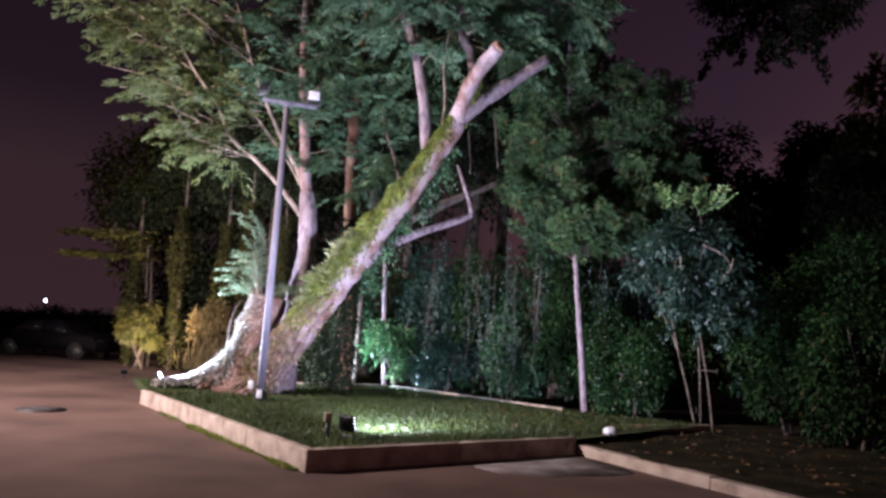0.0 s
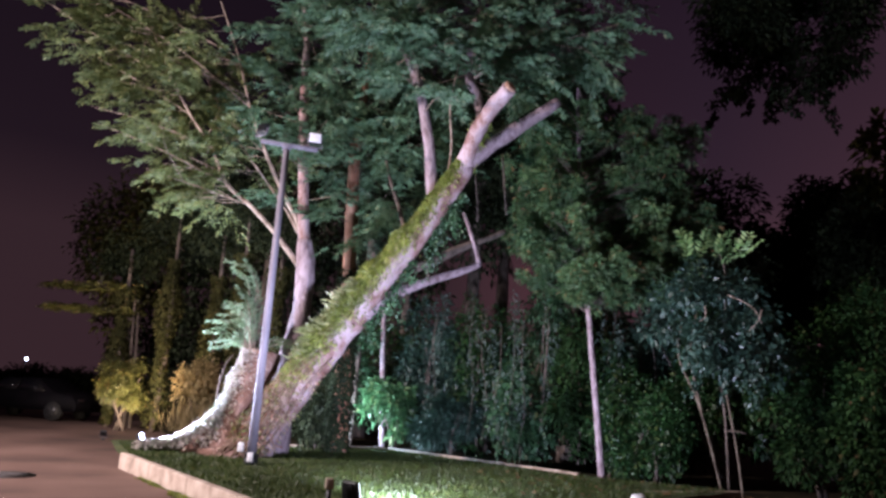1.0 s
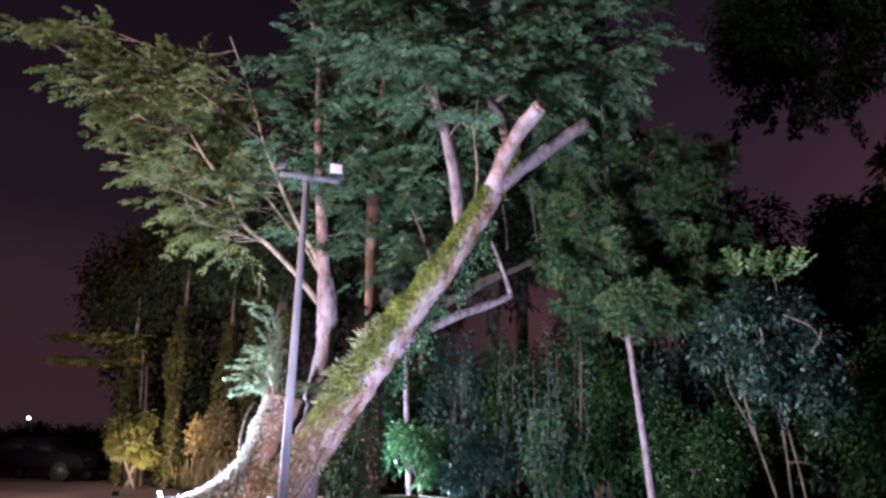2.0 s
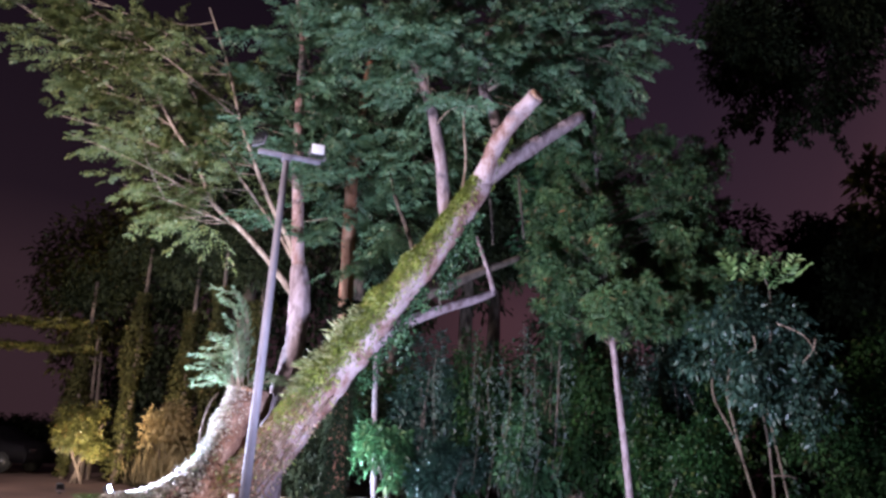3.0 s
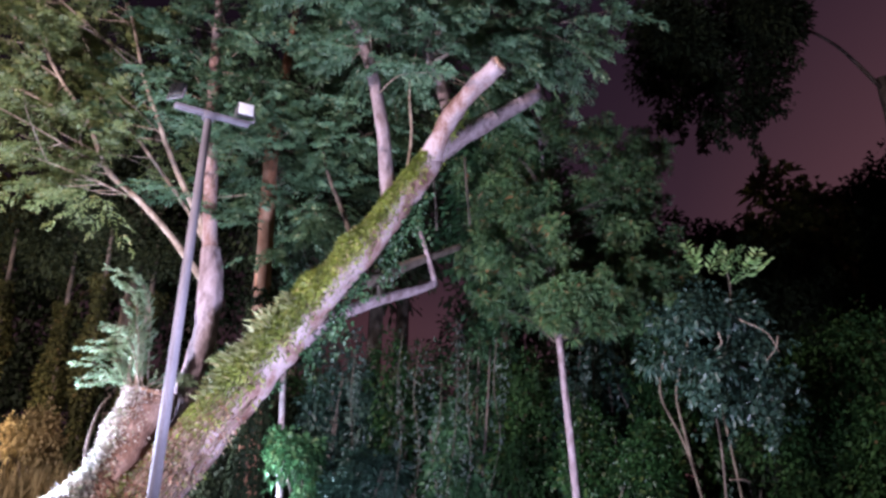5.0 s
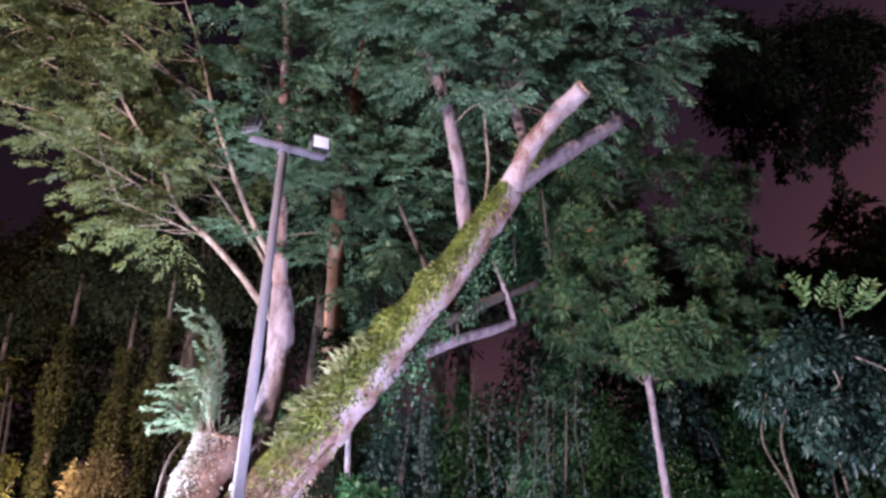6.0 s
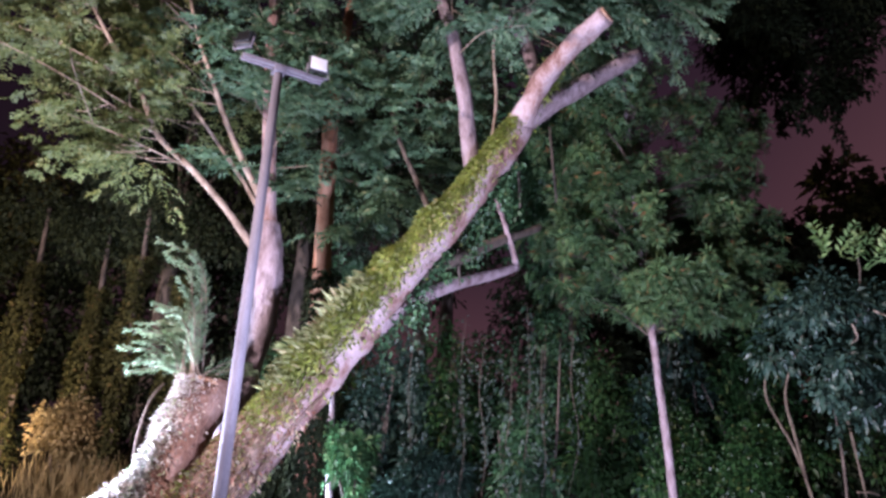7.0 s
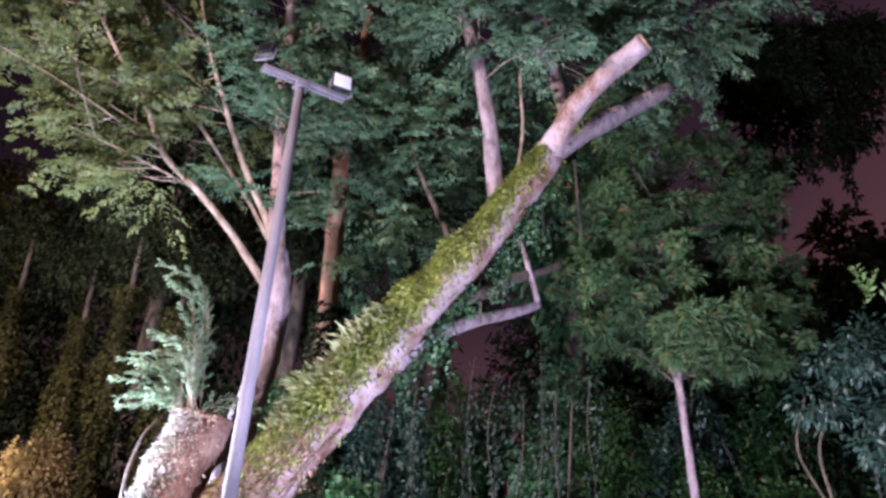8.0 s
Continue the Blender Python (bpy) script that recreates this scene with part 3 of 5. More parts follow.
def flood_head(parent, m, lens_mat, scale=1.0, lens_label=""):
    """A floodlight head whose lens faces the pose's -y."""
    s = scale
    bm = bmesh.new()
    box(bm, (0.27 * s, 0.07 * s, 0.24 * s), m @ pose(0, 0.02 * s, 0), 0.014 * s)
    housing = part("housing", bm, BLACK_METAL, parent)
    for i in range(6):
        bm = bmesh.new()
        box(bm, (0.012 * s, 0.05 * s, 0.20 * s), m @ pose((-0.10 + 0.04 * i) * s, 0.075 * s, 0), 0.003 * s)
        part("cooling_fin", bm, BLACK_METAL, housing)
    bm = bmesh.new()
    box(bm, (0.235 * s, 0.014 * s, 0.205 * s), m @ pose(0, -0.021 * s, 0), 0.004 * s)
    part("lens", bm, lens_mat, parent, lens_label)
    bm = bmesh.new()
    for sx in (-1, 1):
        box(bm, (0.012 * s, 0.03 * s, 0.20 * s), m @ pose(sx * 0.15 * s, 0.03 * s, -0.09 * s), 0.003 * s)
    box(bm, (0.31 * s, 0.03 * s, 0.012 * s), m @ pose(0, 0.03 * s, -0.19 * s), 0.003 * s)
    part("bracket", bm, GALVANISED, parent)


flood_head(pole, Matrix.Translation(top + along * 0.52 + Vector((0, 0, 0.24))) @ pose(0, 0, 0, -10, 0, 14), LENS_OFF, 0.95, "white reflector glass, switched off")
flood_head(pole, Matrix.Translation(top - along * 0.46 + Vector((0, 0, 0.24))) @ pose(0, 0, 0, 15, 0, 150), CAR_GLASS, 0.85, "dark glass, switched off")


# ---- floodlights on the ground ----
def ground_flood(place, turn, pitch, lens_mat, label, stake=0.3, scale=1.0):
    ob = thing("ground_floodlight", place, label, "floodlight", "ground floodlights")
    x, y, z = place
    bm = bmesh.new()
    rod(bm, pose(x, y, z - 0.06), 0.018, 0.018, stake + 0.02, 10)
    rod(bm, pose(x, y, z), 0.05, 0.04, 0.03, 12)
    part("stake", bm, BLACK_METAL, ob)
    flood_head(ob, pose(x, y, z + stake + 0.15 * scale, pitch, 0, turn), lens_mat, scale, "glowing lens")
    return ob


ground_flood((-6.02, 16.07, 0.22), 97, -25, GLOW_WHITE, "black floodlight shining cold white onto the stump", 0.12, 0.75)
ground_flood((-1.16, 10.40, 0.22), 138, -12, GLOW_SOFT, "black floodlight on a stake throwing light over the lawn", 0.08, 0.9)
ground_flood((-3.35, 20.85, 0.15), 66, -20, GLOW_SOFT, "floodlight on the back edging, lens showing white", 0.10, 1.0)
ground_flood((-8.7, 20.4, 0.0), 180, -25, GLOW_WARM, "small warm garden light among the reeds", 0.08, 0.6)
stub_post = thing("power_bollard", (-1.42, 10.25, 0.2), "short black post with a pale socket box on top", "bollard")
bm = bmesh.new()
rod(bm, pose(-1.42, 10.25, 0.15), 0.03, 0.028, 0.34, 12)
part("post", bm, BLACK_METAL, stub_post)
bm = bmesh.new()
box(bm, (0.10, 0.08, 0.13), pose(-1.42, 10.25, 0.51, 0, 0, 12), 0.012)
part("socket_box", bm, CONCRETE, stub_post, "pale beige box")
marker = thing("marker_stone", (2.95, 12.75, 0.22), "small white painted stone at the lawn's edge", "stone")
bm = bmesh.new()
bmesh.ops.create_icosphere(bm, subdivisions=3, radius=0.11, matrix=pose(2.95, 12.75, 0.28) @ Matrix.Diagonal((1.15, 0.9, 0.85, 1)))
for v in bm.verts:
    v.co += Vector((1, 1, 1)) * 0.02 * noise.noise(v.co * 9)
part("stone", bm, WHITE_PLASTIC, marker)


# ---- the leaning tree ----
lean_tree = thing("leaning_tree", (-3.95, 16.05, 0.2), "big pale-barked tree leaning far over, its trunk overgrown with ferns", "tree")
main_line = [(-4.0, 16.05, 0.10), (-3.62, 15.95, 0.80), (-2.80, 15.70, 1.95), (-2.08, 15.52, 2.95), (-1.36, 15.38, 4.00), (-0.62, 15.22, 5.05), (0.08, 15.0, 6.20)]
limb("trunk", main_line, [0.46, 0.38, 0.33, 0.30, 0.26, 0.22, 0.19], BARK_PATCH, lean_tree, 20, 10, 0.13, 3, 0.35)
limb("branch", [(0.02, 15.03, 6.08), (0.20, 14.60, 6.66), (0.47, 14.05, 7.02), (0.76, 13.62, 7.27)], [0.165, 0.16, 0.15, 0.14], BARK_PATCH, lean_tree, 18, 9, 0.20, 9, label="sawn-off pale stub")
bm = bmesh.new()
cut = look((0.765, 13.61, 7.275), (1.35, 12.8, 7.75))
rod(bm, cut @ pose(0, 0, -0.012), 0.125, 0.12, 0.02, 18)
part("cut_face", bm, CUT_WOOD, lean_tree, "weathered saw cut")
limb("branch", [(-0.05, 15.05, 6.0), (0.32, 14.98, 6.45), (0.95, 14.92, 6.92), (1.84, 14.83, 7.58)], [0.17, 0.165, 0.14, 0.10], BARK_PALE, lean_tree, 12, 7, 0.10, 4)
limb("branch", [(-1.78, 15.46, 3.10), (-1.30, 15.66, 3.52), (-0.66, 15.96, 3.90), (0.05, 16.24, 4.22), (0.51, 16.42, 4.45)], [0.17, 0.12, 0.095, 0.08, 0.065], BARK_PALE, lean_tree, 12, 6, 0.10, 5)
limb("branch", [(0.50, 16.41, 4.42), (0.42, 16.40, 4.72), (0.26, 16.40, 5.18), (0.10, 16.4, 5.58)], [0.06, 0.05, 0.04, 0.03], BARK_PALE, lean_tree, 9, 5, 0.10, 6)
limb("branch", [(-1.20, 15.45, 3.95), (-0.55, 15.8, 4.30), (0.03, 16.25, 4.72), (1.15, 17.0, 5.38)], [0.13, 0.10, 0.09, 0.06], BARK_DARK, lean_tree, 10, 6, 0.12, 7)
stem_two = [(-0.55, 15.36, 5.55), (-0.62, 15.4, 6.0), (-0.76, 15.44, 6.94), (-1.09, 15.48, 8.22), (-1.44, 15.52, 8.96), (-1.80, 15.56, 9.9), (-2.3, 15.7, 11.2)]
limb("branch", stem_two, [0.15, 0.125, 0.11, 0.10, 0.09, 0.075, 0.045], BARK_PALE, lean_tree, 12, 6, 0.08, 8)
stem_three = [(0.28, 15.0, 6.55), (0.36, 15.25, 7.10), (0.24, 15.4, 7.8), (0.05, 15.5, 8.24), (0.0, 15.6, 8.8), (0.2, 15.8, 10.2), (0.7, 16.0, 11.4)]
limb("branch", stem_three, [0.12, 0.11, 0.105, 0.10, 0.09, 0.06, 0.03], BARK_PALE, lean_tree, 10, 6, 0.10, 10)
for pts in ([(0.86, 16.0, 6.75), (0.93, 16.0, 6.1), (1.0, 16.0, 5.46)], [(0.29, 16.0, 6.32), (0.36, 16.0, 5.8), (0.4, 16.0, 5.29)], [(-0.62, 15.75, 4.42), (-0.58, 15.8, 4.15), (-0.52, 15.9, 3.9)]):
    limb("branch", pts, [0.018, 0.022, 0.016], BARK_DARK, lean_tree, 7, 4, 0.1, 11)
limb("branch", [(-0.35, 15.3, 5.6), (-0.25, 15.3, 6.6), (-0.33, 15.3, 7.6), (-0.2, 15.4, 8.6)], [0.03, 0.025, 0.022, 0.012], TWIG, lean_tree, 6, 5, 0.1, 12)
limb("branch", [(-1.05, 15.5, 4.7), (-1.25, 15.9, 5.4), (-1.55, 16.2, 6.2), (-1.75, 16.4, 7.0)], [0.05, 0.045, 0.035, 0.02], BARK_DARK, lean_tree, 7, 5, 0.1, 13)


def cover(parent, line, radii, s0, s1, count, size, mat, name, turn=(0.0, 1.0), slim=0.4, out=0.9, upward=0.6, seed=1, depth=0.10, lie=0.0):
    """Small plants growing on the upper side of a leaning limb."""
    pts = glide(line, 20)
    g = np.random.default_rng(seed)
    s = g.uniform(s0, s1, count)
    f = s * (len(pts) - 1)
    i = np.clip(f.astype(int), 0, len(pts) - 2)
    c = pts[i] + (pts[i + 1] - pts[i]) * (f - i)[:, None]
    d = unit(pts[i + 1] - pts[i])
    r = np.interp(s, np.linspace(0, 1, len(radii)), radii)
    a = unit(UP - d * d[:, 2:3])
    b = np.cross(d, a)
    th = g.normal(turn[0], turn[1], count)
    n = a * np.cos(th)[:, None] + b * np.sin(th)[:, None]
    grow = 0.5 + 0.9 * np.array([max(0, noise.noise(Vector((x * 2.2, y * 2.2, z * 2.2))) + 0.35) for x, y, z in c])
    thin = 1 - 0.85 * np.clip((s - 0.70) / 0.30, 0, 1)
    keep = g.random(count) < 0.25 + 0.75 * thin
    p = c + n * (r + depth * g.uniform(-0.3, 1.0, count) * grow * thin)[:, None]
    w = n * out + UP * upward - d * lie + g.normal(0, 0.62, (count, 3))
    leaves = Leaves()
    ln = size * g.uniform(0.5, 1.4, count) * (0.6 + 0.5 * grow)
    leaves.add(p[keep], w[keep], (n + g.normal(0, 0.6, (count, 3)))[keep], ln[keep], (ln * slim)[keep], 0.2, 0.25)
    return leaves.build(name, mat, parent)


TRUNK_R = [0.46, 0.38, 0.33, 0.30, 0.26, 0.22, 0.19]
cover(lean_tree, main_line, TRUNK_R, 0.29, 1.0, 42000, 0.060, LEAF_FERN, "creeper", (0.55, 0.62), 0.34, 0.4, 0.1, 1, 0.13, 0.5)
cover(lean_tree, main_line, TRUNK_R, 0.33, 0.60, 1200, 0.22, LEAF_BLADE, "fern", (0.35, 0.55), 0.06, 1.0, 0.5, 2, 0.14)
cover(lean_tree, main_line, TRUNK_R, 0.08, 0.34, 3000, 0.065, LEAF_FERN, "creeper", (0.3, 1.0), 0.45, 0.9, 0.3, 3, 0.08)
cover(lean_tree, main_line, TRUNK_R, 0.02, 0.36, 10000, 0.065, LEAF_MIXED, "withered_leaf", (0.9, 0.9), 0.5, 0.8, 0.1, 4, 0.08)
cover(lean_tree, [(0.02, 15.03, 6.08), (0.20, 14.60, 6.66), (0.47, 14.05, 7.02)], [0.165, 0.16, 0.15], 0.0, 0.75, 1500, 0.055, LEAF_FERN, "creeper", (-0.9, 0.5), 0.42, 0.4, 0.1, 7, 0.06, 0.4)
cover(lean_tree, [(0.32, 14.98, 6.45), (0.95, 14.92, 6.92), (1.84, 14.83, 7.58)], [0.165, 0.14, 0.10], 0.0, 0.8, 1300, 0.045, LEAF_SHADE_AND_MOSS, "moss", (0.2, 0.5), 0.5, 0.4, 0.1, 8, 0.03, 0.3)
roots = bmesh.new()
spine = glide(main_line, 20)
for i in range(34):
    s0, s1, th = rng.uniform(0.0, 0.10), rng.uniform(0.18, 0.46), rng.normal(1.75, 0.45)
    pts = []
    for f in np.linspace(s0, s1, 6):
        q = spine[int(f * 120)]
        d = unit(spine[int(f * 120) + 1] - q)
        a = unit(UP - d * d[2])
        b = np.cross(d, a)
        w = th + rng.normal(0, 0.10)
        pts.append(q + (a * np.cos(w) + b * np.sin(w)) * (np.interp(f, np.linspace(0, 1, 7), TRUNK_R) * (1.0 + 0.42 * max(0.0, 1 - f / 0.2) ** 2) + 0.03))
    r = rng.uniform(0.016, 0.036)
    tube(roots, pts, [r * 1.3, r, r, r * 0.8, r * 0.6, r * 0.2], 6, 4, 0.2, 500 + i)
part("aerial_root", roots, BARK_ROOT, lean_tree, "brown aerial roots clinging to the lower trunk", "stuff")
hang = Leaves()
for i in range(34):
    s = rng.uniform(0.58, 0.95)
    q = glide(main_line, 20)[int(s * 120)]
    creeper(hang, (q[0] + 0.14, q[1], q[2] - 0.15), rng.uniform(0.2, 1.1), 55, 0.065, 0.07)
hang.build("hanging_creeper", LEAF_JUNGLE, lean_tree)


# ---- the stump with young shoots ----
stump = thing("tree_stump", (-4.55, 16.25, 0.2), "tall cut stump, floodlit on one side, with feathery new shoots", "tree stump")
stump_line = [(-4.40, 16.2, 0.12), (-4.20, 16.22, 0.75), (-4.06, 16.25, 1.35), (-3.96, 16.3, 1.95), (-3.92, 16.33, 2.30)]
limb("trunk", stump_line, [0.48, 0.40, 0.36, 0.34, 0.34], BARK_STUMP, stump, 20, 9, 0.20, 21, 0.5)
bm = bmesh.new()
rod(bm, pose(-3.92, 16.33, 2.27, 4, 8, 0), 0.33, 0.31, 0.05, 22)
for v in bm.verts:
    v.co.z += 0.03 * noise.noise(v.co * 8)
part("cut_face", bm, CUT_WOOD, stump, "rough brown cut top")
for k, (tx, ty) in enumerate([(-5.6, 16.1), (-5.1, 15.7), (-4.2, 15.6), (-3.9, 16.9)]):
    limb("root", [(-4.45, 16.2, 0.85), ((-4.45 + tx) / 2 - 0.05, (16.2 + ty) / 2, 0.42), (tx, ty, 0.20)], [0.24, 0.17, 0.05], BARK_STUMP, stump, 10, 6, 0.2, 30 + k)
# Bleached leaves kept to the floodlight's side, so the colour carries the light.
cover(stump, stump_line, [0.48, 0.40, 0.36, 0.34, 0.34], 0.0, 1.0, 6500, 0.055, LEAF_FLOODLIT, "climbing_leaf", (-0.05, 0.6), 0.5, 0.9, 0.2, 5, 0.17)
low = Leaves()
n = 5200
t = rng.random(n)
lp = np.column_stack([-4.35 - 1.6 * t, 16.1 - 0.16 * t + rng.normal(0, 0.18, n), 0.25 + (0.95 * (1 - t) ** 2.2 + 0.12) * rng.uniform(0.2, 1.1, n)])
low.add(lp, rng.normal(0, 0.6, (n, 3)) + np.array([-0.4, -0.3, 0.5]), rng.normal(0, 0.6, (n, 3)) + UP, 0.08 * rng.uniform(0.6, 1.5, n), 0.045)
low.build("low_foliage", LEAF_FLOODLIT, stump)
shoot_leaves, shoot_bm = Leaves(), bmesh.new()
tips = [(-5.05, 2.62, 0.16), (-5.0, 3.05, 0.34), (-4.95, 2.82, 0.28), (-4.78, 3.30, 0.34), (-4.80, 4.12, 0.62), (-4.50, 4.22, 0.40), (-4.42, 3.55, 0.25), (-3.38, 2.56, 0.15), (-4.98, 2.42, 0.20), (-4.62, 2.95, 0.3)]
for i, (x, z, arch) in enumerate(tips + [(x + 0.10, z - 0.12, a * 0.8) for x, z, a in tips]):
    o = np.array([-4.10 + rng.normal(0, 0.09), 16.30 + rng.normal(0, 0.14), 2.25])
    e = np.array([x, 16.25 + rng.normal(0, 0.25), z])
    k = (o + e) / 2 + np.array([0.34 * arch, 0, arch])
    tube(shoot_bm, [o, k, e], [0.013, 0.009, 0.004], 6, 6, 0.05, i)
    line = glide([o, k, e], 24)
    n = int(7 + 9 * np.linalg.norm(e - o))
    for sign in (-1, 1):
        f = np.clip((np.linspace(0.16, 0.99, n) * (len(line) - 1)).astype(int), 0, len(line) - 2)
        w = unit(line[f + 1] - line[f])
        side = unit(np.cross(w, np.array([0.15, -0.75, 0.65])))
        ln = 0.22 * (1.1 - 0.75 * np.linspace(0, 1, n)) * rng.uniform(0.75, 1.2, n)
        sprays(shoot_leaves, line[f], w * 0.9 + side * sign * 0.5 + rng.normal(0, 0.2, (n, 3)), ln, 7, 0.036, 0.5, 0.15, 0.3)
shoot_leaves.build("shoot_foliage", LEAF_SHOOT, stump, "pale green feathery new shoots", "stuff")
part("shoot_stem", shoot_bm, TWIG, stump, kind="stuff")
limb("dead_stick", [(-4.62, 16.2, 0.9), (-4.66, 16.2, 1.45), (-4.58, 16.2, 1.95), (-4.44, 16.2, 2.2)], [0.028, 0.025, 0.023, 0.018], BARK_DARK, stump, 8, 5, 0.15, 41)


# ---- the upright tree behind the pole ----
tree_two = thing("forked_tree", (-3.5, 17.05, 0.15), "pale forked tree with a wide feathery crown, behind the lamp pole", "tree")
t2_trunk = [(-3.55, 17.05, 0.1), (-3.55, 17.0, 1.6), (-3.42, 17.0, 2.59), (-3.29, 17.0, 3.45), (-3.31, 17.0, 4.17), (-3.40, 17.0, 4.85)]
limb("trunk", t2_trunk, [0.26, 0.22, 0.20, 0.20, 0.21, 0.17], BARK_PALE, tree_two, 16, 8, 0.12, 51, 0.3)
t2_up = [(-3.40, 17.0, 4.7), (-3.52, 17.0, 5.76), (-3.68, 17.0, 7.26), (-3.78, 17.0, 8.55), (-3.9, 17.1, 10.0), (-4.2, 17.1, 11.4)]
limb("branch", t2_up, [0.14, 0.12, 0.11, 0.10, 0.07, 0.04], BARK_PATCH, tree_two, 10, 6, 0.1, 52)
t2_b1 = [(-3.45, 17.0, 4.25), (-4.08, 16.93, 4.98), (-4.66, 16.87, 5.53), (-5.23, 16.8, 5.99), (-5.64, 16.73, 6.76), (-6.21, 16.67, 7.51), (-6.7, 16.6, 8.3), (-7.4, 16.6, 9.6)]
limb("branch", t2_b1, [0.065, 0.055, 0.05, 0.045, 0.038, 0.03, 0.022, 0.012], TWIG, tree_two, 9, 6, 0.08, 53)
t2_b2 = [(-3.45, 17.0, 4.9), (-3.65, 17.0, 5.35), (-4.04, 16.93, 5.99), (-4.34, 16.85, 6.55), (-4.55, 16.77, 7.03), (-4.9, 16.7, 7.8), (-5.3, 16.7, 9.0), (-5.9, 16.7, 10.4)]
limb("branch", t2_b2, [0.065, 0.058, 0.05, 0.043, 0.038, 0.03, 0.024, 0.012], TWIG, tree_two, 9, 6, 0.08, 54)
t2_b3 = [(-3.55, 17.0, 5.0), (-4.01, 17.1, 5.68), (-4.95, 17.1, 6.81), (-5.5, 17.1, 7.51), (-6.0, 17.1, 8.4), (-6.9, 17.2, 9.8)]
limb("branch", t2_b3, [0.04, 0.034, 0.03, 0.026, 0.02, 0.010], TWIG, tree_two, 8, 6, 0.08, 55)


def outside_crown(e):
    """Where the wide crown ends on its road side."""
    return e[0] < -5.5 - (e[2] - 4.9) * 0.88 or (e[2] < 5.35 and e[0] < -3.8)


left_limbs = [[(-4.66, 16.87, 5.53), (-5.6, 16.5, 5.75), (-6.9, 16.4, 6.1)], [(-5.64, 16.73, 6.76), (-7.0, 16.5, 7.2), (-8.4, 16.5, 7.5)],
              [(-6.21, 16.67, 7.51), (-7.6, 16.7, 8.3), (-9.3, 16.6, 9.1)], [(-5.3, 16.7, 9.0), (-7.2, 16.7, 9.9), (-9.2, 16.5, 10.6)],
              [(-5.23, 16.8, 5.99), (-6.6, 16.2, 6.5), (-7.9, 15.9, 6.9)], [(-6.7, 16.6, 8.3), (-8.2, 16.4, 9.0), (-9.8, 16.2, 9.9)], [(-4.9, 16.7, 7.8), (-6.5, 16.3, 8.9), (-8.4, 16.0, 9.9)]]
for k, pts in enumerate(left_limbs):
    limb("branch", pts, [0.016, 0.011, 0.003], TWIG, tree_two, 7, 6, 0.08, 60 + k)
# Road-side limbs take the warm-tinted leaves, the upright stem the cooler ones.
feathered_crown(tree_two, [t2_b1[2:], t2_b2[2:], t2_b3[1:]], 15, (0.8, 1.9), (-0.75, 0.32, 0.12), start=0.15, trim=outside_crown, mat=LEAF_WARMLIT_FEATHER)
feathered_crown(tree_two, left_limbs, 14, (0.6, 1.5), (-0.9, 0.2, 0.0), start=0.10, spread=0.5, trim=outside_crown, mat=LEAF_WARMLIT_FEATHER)
feathered_crown(tree_two, [t2_up], 25, (0.8, 2.0), (0.1, -0.45, 0.05), start=0.2, spread=0.9)
feathered_crown(tree_two, [t2_up[1:]], 14, (0.5, 1.4), (0.0, -0.8, 0.0), start=0.12, spread=0.6)
feathered_crown(lean_tree, [stem_two[1:], stem_two[2:]], 22, (0.8, 2.0), (0.0, -0.2, 0.10), start=0.26, spread=0.95)
feathered_crown(lean_tree, [stem_two[2:]], 14, (0.5, 1.3), (0.15, -0.8, -0.05), start=0.22, spread=0.5)
right_limbs = [[(0.05, 15.5, 8.24), (1.0, 15.3, 8.9), (2.2, 15.2, 9.2)], [(0.0, 15.6, 8.8), (1.2, 15.5, 9.8), (2.4, 15.4, 10.3)]]
for k, pts in enumerate(right_limbs):
    limb("branch", pts, [0.05, 0.035, 0.012], TWIG, lean_tree, 7, 6, 0.08, 66 + k)
feathered_crown(lean_tree, [stem_three[2:], stem_three[1:]] + right_limbs, 17, (0.7, 1.7), (0.3, -0.15, 0.0), start=0.25, spread=0.85)

tree_three = thing("rusty_tree", (-2.4, 18.1, 0.15), "straight rusty-brown tree trunk behind the leaning tree", "tree")
t3_line = [(-2.35, 18.1, 0.1), (-2.44, 18.0, 3.2), (-2.49, 18.0, 4.6), (-2.55, 18.0, 6.08), (-2.6, 18.0, 7.4), (-2.5, 18.1, 9.4), (-2.4, 18.2, 11.5)]
limb("trunk", t3_line, [0.19, 0.17, 0.16, 0.15, 0.13, 0.09, 0.04], BARK_RUST, tree_three, 14, 7, 0.10, 71)
# Dark leaves added round the lower trunk in place of the shade there.
shade_wrap = Leaves()
n = 4200
ang, zz = rng.uniform(0, 6.28, n), rng.uniform(0.1, 4.45, n)
rr = 0.15 + 0.14 * rng.random(n)
shade_wrap.add(np.column_stack([-2.42 + rr * np.cos(ang), 18.03 + rr * np.sin(ang), zz]), np.column_stack([np.cos(ang), np.sin(ang), np.zeros(n)]) * 0.4 - UP * 0.6 + rng.normal(0, 0.4, (n, 3)), np.column_stack([np.cos(ang), np.sin(ang), 0.3 + np.zeros(n)]), 0.11 * rng.uniform(0.6, 1.3, n), 0.07)
shade_wrap.build("creeper", LEAF_SHADE_AND_MOSS, tree_three, "added dark leaves standing for shade on the lower trunk")
feathered_crown(tree_three, [t3_line[1:5], [(-2.5, 18.0, 5.6), (-1.9, 17.4, 5.9), (-1.1, 17.0, 6.1)], [(-2.5, 18.0, 6.4), (-1.7, 17.2, 6.9), (-0.7, 16.8, 7.3)]], 9, (0.6, 1.3), (0.35, -0.6, -0.05), start=0.45, spread=0.6, twig_mat=BARK_DARK)
